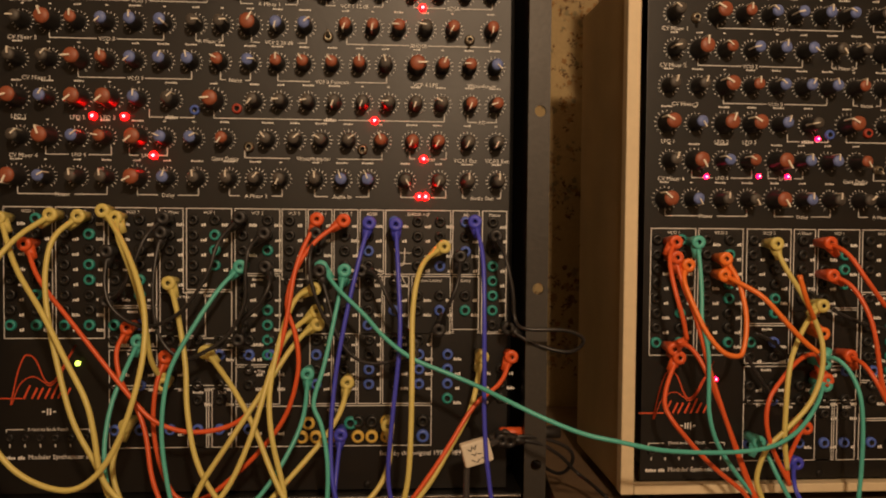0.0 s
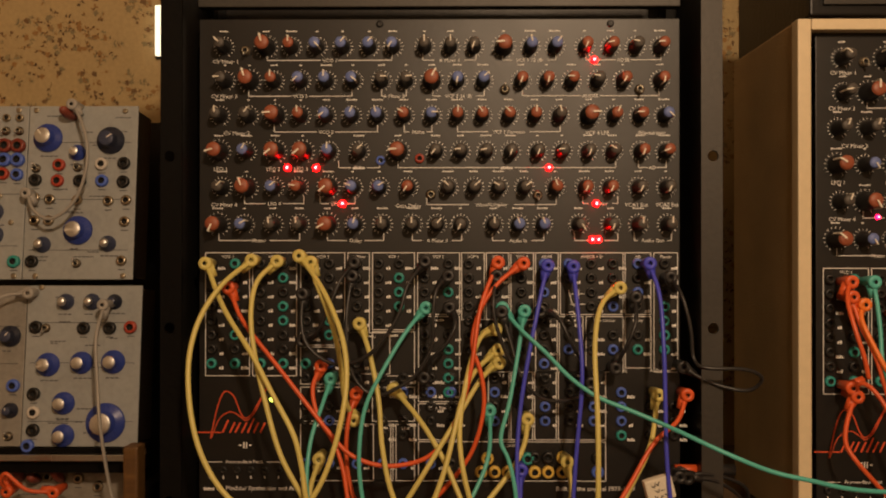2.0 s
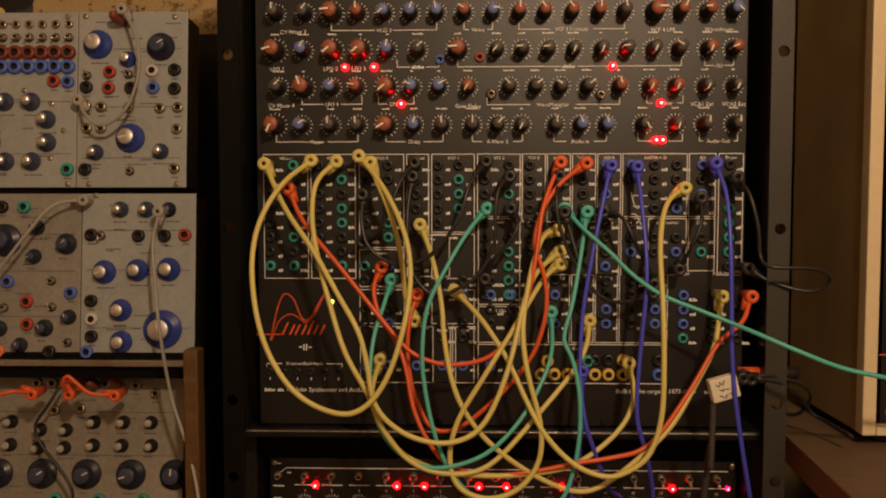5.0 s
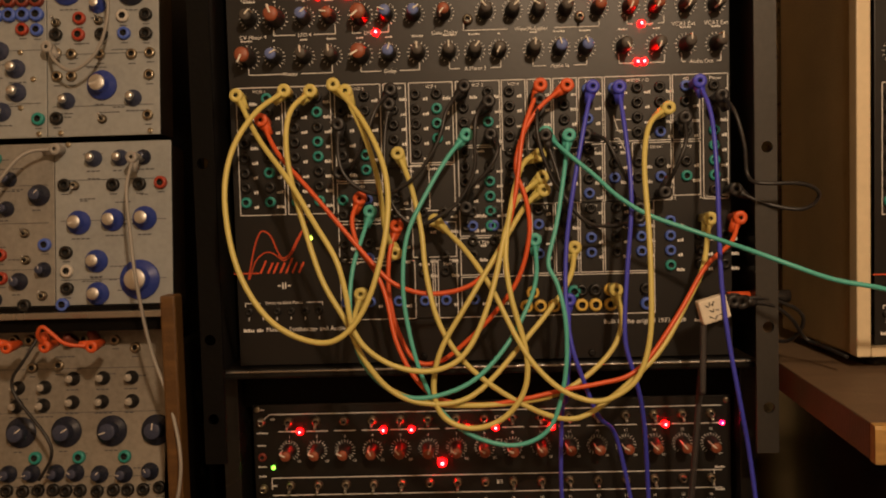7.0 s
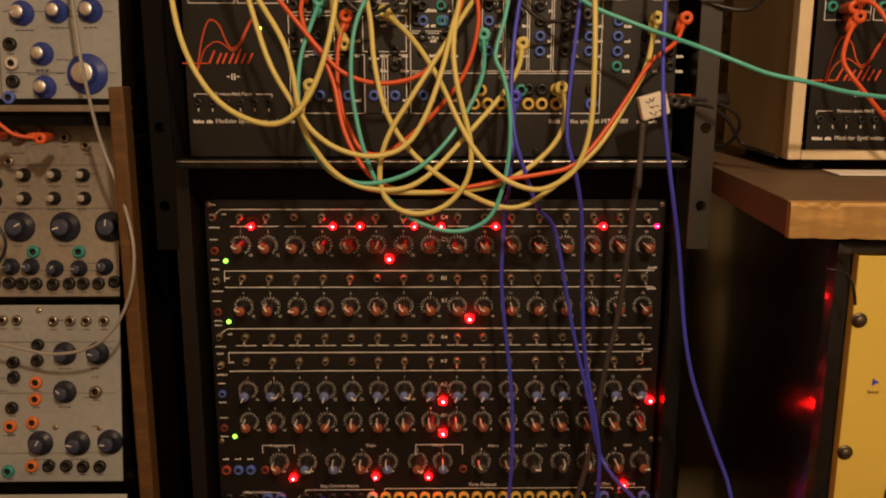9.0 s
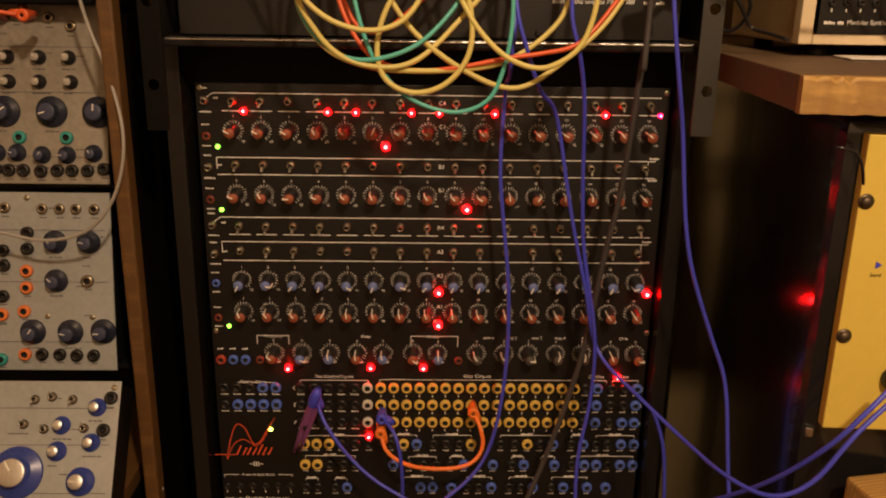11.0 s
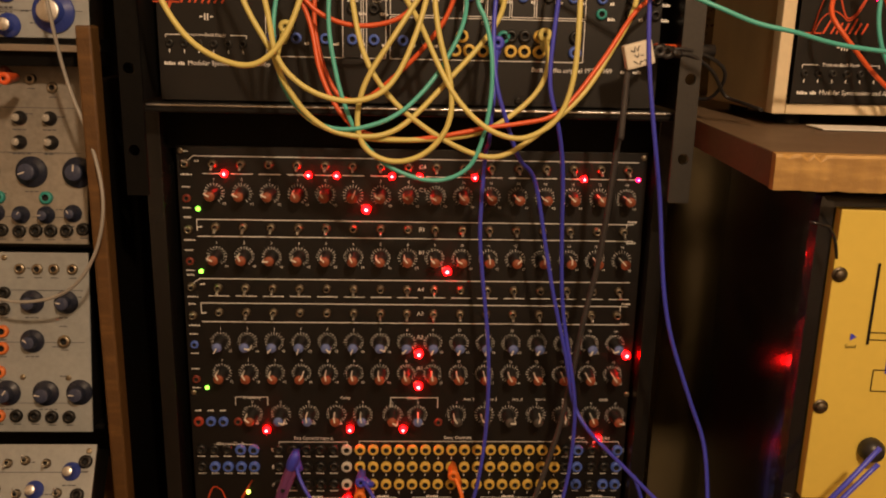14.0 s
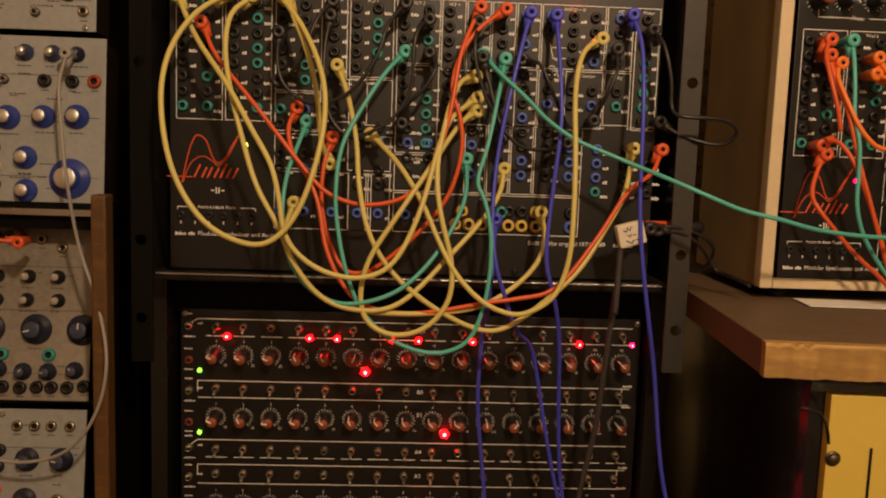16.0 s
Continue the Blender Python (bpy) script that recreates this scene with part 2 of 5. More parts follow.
# ---- small hardware, shared meshes ----
def knob_meshes(r, h, mat):
    body = mesh("knob_body", lathe(bmesh.new(), [(r * 1.12, 0.0005), (r * 1.12, 0.0035), (r * 1.0, 0.0045), (r * 0.90, h - 0.001), (r * 0.86, h)], 20), mat)
    bm = lathe(bmesh.new(), [(r * 0.86, h), (r * 0.80, h + 0.0004), (r * 0.76, h + 0.0012), (r * 0.68, h + 0.0017), (0.0001, h + 0.0018)], 18)
    cap = mesh("knob_cap", bm)
    bm = bmesh.new()
    add_box(bm, -r * 0.10, r * 0.10, -h - 0.0032, -h - 0.0014, r * 0.05, r * 1.02, 0.0002)
    add_box(bm, -r * 0.10, r * 0.10, -h - 0.0026, -0.009, r * 0.88, r * 1.06, 0.0002)
    ptr = mesh("knob_pointer", bm, POINTER)
    return body, cap, ptr


SMALL, LARGE = knob_meshes(0.0061, 0.0208, KNOB), knob_meshes(0.0080, 0.0220, KNOB)
CAPS = {}
for size, trio in (("s", SMALL), ("l", LARGE)):
    for c, k in CAP.items():
        me = trio[1].copy()
        me.materials.append(k)
        CAPS[size, c] = me


def knob(parent, x, z, colour, angle, large=False, y=0.0):
    trio = LARGE if large else SMALL
    ob = part("knob", trio[0], None, parent, loc=(x, y, z))
    ob.rotation_euler = (0, radians(angle), 0)
    part("cap", CAPS["l" if large else "s", colour], None, ob)
    part("pointer", trio[2], None, ob)
    return ob


def jack_mesh(mat):
    bm = bmesh.new()
    lathe(bm, [(0.0061, 0.0004), (0.0061, 0.0030), (0.0056, 0.0042), (0.0035, 0.0046), (0.0032, 0.0043), (0.0026, 0.0036), (0.0025, 0.0010), (0.0001, 0.0008)], 18, [0, 0, 0, 0, 2, 1, 1, 1])
    return mesh("jack_socket", bm, mat, HOLE, DULL_BRASS)


JACKS = {c: jack_mesh(k) for c, k in JACK.items()}


def jack(parent, x, z, colour, y=0.0, scale=1.0):
    ob = part("jack_socket", JACKS[colour], None, parent, loc=(x, y, z))
    ob.scale = (scale, scale, scale)
    return ob


bm = lathe(bmesh.new(), [(0.0050, 0.0003), (0.0050, 0.0020), (0.0044, 0.0024), (0.0036, 0.0026), (0.0034, 0.0052), (0.0030, 0.0056), (0.0023, 0.0054), (0.0020, 0.0030), (0.0001, 0.0028)], 12, [2, 2, 2, 0, 0, 0, 1, 1, 1])
NUT = mesh("toggle_bushing", bm, BRASS, HOLE, DULL_BRASS)
bm = lathe(bmesh.new(), [(0.0009, 0.003), (0.0011, 0.006), (0.0015, 0.0105), (0.0014, 0.0120), (0.0001, 0.0124)], 10)
LEVER = mesh("toggle_lever", bm, STEEL)


def toggle(parent, x, z, tilt=20, y=0.0):
    ob = part("toggle_switch", NUT, None, parent, loc=(x, y, z))
    lv = part("lever", LEVER, None, ob)
    lv.rotation_euler = (radians(tilt), 0, 0)
    return ob


def led_mesh(mat, core=None, r=0.0033):
    return mesh("led_lens", lathe(bmesh.new(), [(r, 0.0004), (r, 0.0020), (r * 0.82, 0.0034), (r * 0.40, 0.0042), (0.0001, 0.0044)], 14, [0, 0, 0, 1, 1]), mat, core or mat)


LEDS = {c: led_mesh(k, LED_CORE if c in ("red", "pink") else None) for c, k in (("red", LED_RED), ("pink", LED_PINK), ("green", LED_GREEN), ("yellow", LED_YELLOW), ("off", LED_OFF))}


def led(parent, x, z, colour, y=0.0, size=1.0):
    ob = part("led", LEDS[colour], None, parent, loc=(x, y, z))
    k = size if colour == "red" else 0.72
    ob.scale = (k, k, k)
    return ob


def scale_marks(bm, x, z, r, n=13, length=0.0022, w=0.00065):
    for i in range(n):
        a = radians(-150 + 300 * i / (n - 1))
        s, c = math.sin(a), math.cos(a)
        stroke(bm, (x + s * r, z + c * r), (x + s * (r + length), z + c * (r + length)), w)


def caption_bar(bm, x, z, w, h=0.0017):
    """Print too small to read: pale bars in groups as long as words."""
    n = max(1, round(w / 0.0021))
    step = w / n
    for i in range(n):
        if n > 8 and i % 7 == 5:
            continue
        tall = h * (1.0, 0.72, 0.8, 0.7, 1.0)[(i * 3 + n) % 5]
        flat_box(bm, x - w / 2 + i * step, x - w / 2 + (i + 1) * step - 0.0005, z - h / 2, z - h / 2 + tall)


def bracket(bm, x0, x1, z, up=0.007, w=0.0007, gap=0.0):
    mid = (x0 + x1) / 2
    stroke(bm, (x0, z), (mid - gap / 2, z), w)
    stroke(bm, (mid + gap / 2, z), (x1, z), w)
    stroke(bm, (x0, z), (x0, z + up), w)
    stroke(bm, (x1, z), (x1, z + up), w)


def outline(bm, x0, x1, z0, z1, w=0.0007):
    stroke(bm, (x0, z0), (x1, z0), w)
    stroke(bm, (x0, z1), (x1, z1), w)
    stroke(bm, (x0, z0), (x0, z1), w)
    stroke(bm, (x1, z0), (x1, z1), w)


def swoosh(bm, pts, w):
    """A smooth drawn line of print through a few bends."""
    p = [Vector((x, z)) for x, z in pts]
    p = [p[0]] + p + [p[-1]]
    line = []
    for a, b, c, d in zip(p, p[1:], p[2:], p[3:]):
        for k in range(6):
            t = k / 6
            line.append(0.5 * ((2 * b) + (c - a) * t + (2 * a - 5 * b + 4 * c - d) * t * t + (3 * b - a - 3 * c + d) * t ** 3))
    line.append(p[-1])
    for a, b in zip(line, line[1:]):
        stroke(bm, a, b + (b - a) * 0.15, w)


def logo(parent, x, z, s, count):
    """The maker's mark as a plain double hump over slanted bars."""
    at = lambda *pts: [(x + a * s, z + b * s) for a, b in pts]
    bm = bmesh.new()
    swoosh(bm, at((-1, -0.93), (-0.8, 0.0), (-0.6, 0.55), (-0.42, 0.64), (-0.2, 0.45), (0, -0.05), (0.17, -0.25), (0.4, -0.1), (0.65, 0.35), (1, 0.94)), 0.0013)
    swoosh(bm, at((-0.97, -0.93), (-0.75, -0.35), (-0.5, -0.1), (-0.25, -0.05), (0, -0.2), (0.2, -0.33), (0.45, -0.12), (0.7, 0.35), (1, 0.94)), 0.0010)
    stroke(bm, *at((-1.48, -0.73), (-0.65, -0.73)), 0.0012)
    for a, tall in ((-0.55, 0.42), (-0.30, 0.34), (-0.12, 0.34), (0.10, 0.34), (0.30, 0.48), (0.50, 0.34), (0.72, 0.34)):
        stroke(bm, *at((a - 0.05, -0.74), (a + tall * 0.35, -0.74 + tall)), 0.0017)
    part("logo", bm, LOGO, parent, "orange printed maker's mark")
    bm = bmesh.new()
    lx, lz, p = x + 0.17 * s, z - 1.16 * s, 0.0026
    for i in range(count):
        cx = lx + (i - (count - 1) / 2) * p
        flat_box(bm, cx - 0.0006, cx + 0.0006, lz - 0.0030, lz + 0.0030)
    for k in (-1, 1):
        cx = lx + k * (count * p / 2 + 0.0022)
        flat_box(bm, cx - 0.0014, cx + 0.0014, lz - 0.0006, lz + 0.0006)
    part("numeral_bars", bm, INK, parent)


# ---- the room ----
wall_north = part("wall_north", box(-1.5, 1.8, 0.40, 0.55, 0, 2.4), WALLPAPER)
wall_north["kind"] = "structure"


def floral_print(x0, x1, z0, z1, pitch, seed):
    """Sprays of little pointed leaves and five-petalled blooms printed on the paper."""
    rng = random.Random(seed)
    bm = bmesh.new()

    def leaf(x, z, a, size, wide, mi):
        d, n = Vector((math.sin(a), math.cos(a))), Vector((math.cos(a), -math.sin(a)))
        at = [Vector((x, z)) + d * size * u + n * size * wide * v for u, v in ((0, 0), (0.3, 0.5), (0.65, 0.42), (1, 0), (0.65, -0.42), (0.3, -0.5))]
        f = bm.faces.new([bm.verts.new((p.x, 0.3994 - rng.random() * 0.0002, p.y)) for p in at])
        f.material_index = mi

    row, z = 0, z0
    while z < z1:
        x = x0 + (row % 2) * pitch * 0.5
        while x < x1:
            cx, cz, lean = x + rng.uniform(-0.3, 0.3) * pitch, z + rng.uniform(-0.3, 0.3) * pitch, rng.uniform(0, 6.28)
            dark = rng.choice((0, 0, 1, 2, 2, 3))
            for k in range(rng.randint(7, 10)):
                a = lean + 0.7 * k + rng.uniform(-0.4, 0.4)
                reach = rng.uniform(0.004, 0.012)
                px, pz = cx + math.sin(a) * reach, cz + math.cos(a) * reach
                for j in range(rng.randint(1, 3)):
                    step = rng.uniform(0.0035, 0.006)
                    leaf(px, pz, a, step, 0.12, dark)
                    px, pz = px + math.sin(a) * step, pz + math.cos(a) * step
                    for w in (-1, 1):
                        if rng.random() < 0.8:
                            leaf(px, pz, a + w * rng.uniform(0.5, 1.2), rng.uniform(0.0032, 0.0062), rng.uniform(0.35, 0.6), rng.choice((dark, dark, 0, 1, 2)))
                    a += rng.uniform(-0.6, 0.6)
                leaf(px, pz, a, 0.0055, 0.45, dark)
            for b in range(rng.randint(2, 5)):
                bx, bz, tone = cx + rng.uniform(-0.016, 0.016), cz + rng.uniform(-0.016, 0.016), rng.choice((1, 1, 2, 2, 0))
                for k in range(5):
                    leaf(bx, bz, 1.257 * k + lean, rng.uniform(0.0035, 0.006), 0.75, tone)
            x += pitch
        z += pitch * 0.8
        row += 1
    return bm


part("floral_print", floral_print(-1.0, 0.75, 0.85, 1.62, 0.052, 21), list(PRINTS), wall_north, "faded floral sprays printed on the wallpaper")
part("floor", box(-1.5, 1.8, -2.2, 0.40, -0.1, 0), FLOOR)["kind"] = "structure"
part("ceiling", box(-1.5, 1.8, -2.2, 0.40, 2.4, 2.5), PLASTER)["kind"] = "structure"
part("wall_south", box(-1.5, 1.8, -2.35, -2.2, 0, 2.4), PLASTER)["kind"] = "structure"
part("wall_east", box(1.8, 1.95, -2.35, 0.55, 0, 2.4), PLASTER)["kind"] = "structure"
part("wall_west", box(-1.65, -1.5, -2.35, 0.55, 0, 2.4), PLASTER)["kind"] = "structure"

# ---- rack stand: two uprights with rails, a ledge and a cross bar ----
rack = thing("rack_stand", "tall black steel equipment rack with grey punched rails", "rack", pose(0, 0.1, 0))


def punched_rail(x0, x1, y0, y1, z0, z1, holes, hx, r):
    """A flat steel strip with round holes right through it."""
    bm = bmesh.new()
    cells, z = [], z0
    for h in holes:
        cells += [(z, h - 0.012, None), (h - 0.012, h + 0.012, h)]
        z = h + 0.012
    cells.append((z, z1, None))
    for a, b, h in cells:
        if h is None:
            add_box(bm, x0, x1, y0, y1, a, b)
            continue
        turn = sorted({2 * math.pi * k / 16 for k in range(16)} | {math.atan2(v - h, u - hx) % (2 * math.pi) for u in (x0, x1) for v in (a, b)})
        loops = []
        for y in (y0, y1):
            rim, edge = [], []
            for t in turn:
                c, n = math.cos(t), math.sin(t)
                far = min([((x1 if c > 0 else x0) - hx) / c if abs(c) > 1e-9 else 9, ((b if n > 0 else a) - h) / n if abs(n) > 1e-9 else 9])
                rim.append(bm.verts.new((hx + r * c, y, h + r * n)))
                edge.append(bm.verts.new((hx + far * c, y, h + far * n)))
            loops.append((rim, edge))
        (r0, e0), (r1, e1) = loops
        for i in range(len(turn)):
            j = (i + 1) % len(turn)
            bm.faces.new((r0[i], r0[j], e0[j], e0[i])), bm.faces.new((r1[i], e1[i], e1[j], r1[j]))
            bm.faces.new((r0[j], r0[i], r1[i], r1[j])), bm.faces.new((e0[i], e0[j], e1[j], e1[i]))
    bmesh.ops.recalc_face_normals(bm, faces=bm.faces)
    return bm


for s in (-1, 1):
    x0, x1 = sorted((s * 0.2445, s * 0.2645))
    # Both rails are one metal; matt black paints the left one's shade.
    part("rail", punched_rail(x0, x1, -0.130, -0.1265, 0.700, 1.345, (0.742, 0.816, 0.979, 1.141, 1.304), s * 0.2555, 0.0052), RAIL if s > 0 else MATT_BLACK, rack, "dark grey punched steel rail" if s > 0 else "punched steel rail with shade put into its black colour")
    x0, x1 = sorted((s * 0.2445, s * 0.2470))
    part("side_plate", box(x0, x1, -0.1263, 0.03, 0.787, 1.345), RACK_BLACK, rack)
    part("inner_flange", box(*((-0.2443, -0.2375) if s < 0 else (0.2335, 0.2443)), -0.045, -0.030, 0.79, 1.345), MATT_BLACK, rack)
    x0, x1 = sorted((s * 0.2480, s * 0.2640))
    part("lower_side", box(x0, x1, -0.072, 0.19, 0.0, 0.774, 0.001), GLOSS_BLACK, rack, "satin black side sheet")
part("ledge", box(-0.262, 0.262, -0.112, 0.03, 0.7755, 0.7845, 0.002), RACK_BLACK, rack, "black ledge with a worn bright edge")
part("ledge_trim", box(-0.247, 0.255, -0.1140, -0.1125, 0.7815, 0.7832, 0.0004), STEEL, rack, "scuffed bright metal edge")
part("lower_header", box(-0.262, 0.262, -0.045, -0.03, 0.733, 0.775), MATT_BLACK, rack)
part("back_plate", box(-0.264, 0.264, 0.191, 0.2, 0.0, 0.774), RACK_BLACK, rack)
part("upper_back", box(-0.262, 0.262, 0.031, 0.041, 0.787, 1.400), RACK_BLACK, rack)
part("top_bar", box(-0.2375, 0.233, -0.102, -0.09, 1.290, 1.322, 0.001), RAIL, rack, "grey blank rack panel")
part("top_unit", box(-0.2375, 0.233, -0.102, -0.09, 1.325, 1.345, 0.001), BLACK_PANEL, rack)
for x in (-0.2, 0.196):
    part("bolt", mesh("bolt_head", lathe(bmesh.new(), [(0.004, 0.0), (0.0038, 0.002), (0.002, 0.003), (0.0001, 0.003)], 12), STEEL), None, rack, loc=(x, -0.102, 1.306))


# ---- the twin modular synthesizers ----
KNOB_ROWS = (
    (1254, [(-212, "k", -45), (-171, "R", -15), (-146, "r", 0), (-121, "b", 135), (-96, "b", 45), (-70, "b", 45), (-47, "b", 215), (-16, "k", 0), (9, "k", 0), (32, "k", 200), (61, "R", -95), (87, "b", -10), (111, "b", 40), (140, "r", 200), (165, "r", -100), (189, "k", -80), (213, "r", -95)]),
    (1221, [(-211, "k", -90), (-187, "R", -20), (-163, "r", 0), (-137, "b", -135), (-112, "b", 0), (-86, "b", 130), (-58, "k", 90), (-34, "k", 85), (-9, "R", 30), (16, "b", 190), (41, "b", 50), (78, "r", 200), (103, "r", 190), (127, "r", -90), (152, "k", -80), (177, "r", 210), (213, "r", 190)]),
    (1187, [(-216, "k", 0), (-188, "k", 40), (-162, "R", -95), (-137, "r", -5), (-112, "b", -130), (-87, "b", 25), (-62, "b", -15), (-36, "r", -60), (-9, "b", 90), (16, "r", 5), (40, "r", -35), (66, "r", -40), (91, "r", 0), (115, "k", -15), (144, "R", 90), (168, "r", 25), (193, "r", -90), (217, "b", 135)]),
    (1152, [(-217, "R", -105), (-190, "b", 30), (-162, "R", -130), (-135, "R", -130), (-109, "b", 5), (-80, "k", 50), (-42, "R", -95), (-5, "k", 220), (19, "k", -95), (44, "k", -100), (68, "k", 200), (94, "k", 200), (118, "k", -95), (143, "k", 200), (167, "k", -60), (194, "r", 200), (218, "r", -110)]),
    (1117, [(-214, "k", 45), (-190, "R", -20), (-163, "b", 50), (-139, "r", -80), (-110, "R", -130), (-86, "b", -70), (-60, "b", 60), (-32, "r", 215), (7, "k", -40), (32, "k", 50), (56, "k", -60), (81, "k", 55), (111, "r", -20), (140, "r", 205), (164, "r", 205), (192, "k", 205), (219, "k", 205)]),
    (1081, [(-218, "R", 205), (-192, "b", 60), (-164, "k", -5), (-138, "k", -5), (-111, "R", -120), (-84, "b", 20), (-57, "k", -5), (-28, "k", 0), (-4, "k", 40), (19, "k", 205), (51, "k", 0), (75, "b", -20), (99, "b", -20), (134, "k", 150), (165, "k", 200), (192, "k", 0), (220, "k", 0)]),
)
BRACKETS = (
    ("VCO 1", -170, -48, 1238), ("A Mixer 1", -18, 34, 1238), ("VCF 1 12 dB", 60, 112, 1238), ("ADSR", 141, 214, 1238),
    ("VCO 2", -188, -87, 1203), ("A Mixer 2", -58, -34, 1203), ("VCF 2 24 dB", -8, 42, 1203), ("AHDSR", 79, 212, 1203),
    ("VCO 3", -163, -62, 1168), ("Noise", -36, -9, 1168), ("VCF 3 Formant", 16, 116, 1168),
    ("LFO 5", -118, -84, 1098), ("LFO 4", -192, -134, 1098),
    ("Phaser", -217, -138, 1062), ("Delay", -111, -56, 1062), ("A Mixer 3", -28, 20, 1062), ("Audio In", 50, 100, 1062), ("", 130, 172, 1062), ("Audio Out", 188, 224, 1062),
    ("", -42, 170, 1133), ("WaveMultiplier", -14, 112, 1097), ("Limiter", 138, 172, 1098), ("AD", 192, 219, 1133), ("", -100, -60, 1133),
)
WORDS = (("CV Mixer 1", -211, 1237), ("CV Mixer 2", -212, 1203), ("CV Mixer 3", -200, 1167), ("CV Mixer 4", -212, 1097), ("LFO 1", -216, 1132), ("LFO 2", -164, 1132), ("LFO 3", -137, 1132), ("VCF 4 LPF", 152, 1167), ("Waveshaper", 205, 1167), ("Gate Delay", -32, 1096), ("VCA1 Ext", 190, 1097), ("VCA2 Ext", 220, 1097))
# boxes of the patch field: name, x0, x1, z0, z1
FIELDS = (
    ("VCO 1", -230, -187, 930, 1050), ("VCO 2", -184, -141, 930, 1050), ("VCO 3", -137, -94, 960, 1050), ("A Mixer", -91, -70, 972, 1050),
    ("VCF 1", -67, -26, 975, 1050), ("VCF 2", -23, 18, 990, 1050), ("VCF 4", 20, 42, 985, 1050), ("VCA 1", 44, 66, 985, 1050), ("VCA 2", 68, 90, 985, 1050),
    ("ADSR", 92, 114, 990, 1050), ("AHDSR + D", 116, 177, 990, 1050), ("AD", 179, 204, 990, 1050), ("Phaser", 207, 230, 934, 1050),
    ("", -137, -94, 922, 958), ("", -137, -94, 886, 919), ("", -137, -49, 828, 883), ("CV Mix", -91, -50, 932, 972), ("", -67, -26, 930, 973),
    ("", -67, -26, 886, 919), ("CV Adder", -66, -47, 828, 883), ("S&H", -44, -26, 828, 883), ("", -22, 18, 905, 988), ("Wave Shaper", -22, 18, 868, 903),
    ("LFO 3", 46, 66, 868, 934), ("", 68, 89, 868, 934), ("LFO 4", 91, 112, 868, 934), ("", 114, 160, 868, 934), ("CV-Out", -22, 160, 828, 866),
    ("Delay", 92, 113, 934, 988), ("Gate Delay", 115, 138, 934, 988), ("Slew Limiter", 141, 177, 934, 988), ("Delay", 179, 204, 938, 988),
)
# columns of sockets: x, top row, colours downwards
COLUMNS = (
    (-224, 0, "kkkkkkkg"), (-201, 0, "gkkkkgkg"), (-176, 0, "kkkkkkkg"), (-154, 0, "kgkggkkg"), (-131, 0, "kkkkkk"), (-109, 0, "kkkkgg"), (-82, 0, "kkkkk"),
    (-61, 0, "kkkkk"), (-41, 0, "kggg"), (-16, 0, "kkk.kkkkkk"), (7, 0, "kkgk.kgggg"), (27, 0, "kkkkkkkk"), (53, 0, "kkkk.kk"), (78, 0, "kkkkg.k"),
    (100, 0, "bkbkkkkb"), (124, 0, "bk..kkb"), (146, 0, "kkkk.kk"), (167, 0, "kkkb.kb"), (191, 0, "bkbk.kg"), (217, 0, "kkkggggk"),
    (-132, 7, "gk.kk..b"), (-109, 7, "bk.kb..b"), (-82, 7, "kk.kk..b"), (-57, 8, "kk.kk.b"), (-37, 8, "kb.kk.b"), (-10, 8, "kbkk..b"), (10, 8, "kbkk..k"),
    (52, 8, "kbkb"), (78, 8, "kkkk"), (101, 8, "kkbb"), (125, 8, "kkkk"), (148, 8, "kbbb"), (175, 8, ".bbbg"), (203, 9, ".kkk"), (226, 9, ".kkk"),
)
Z0 = 786


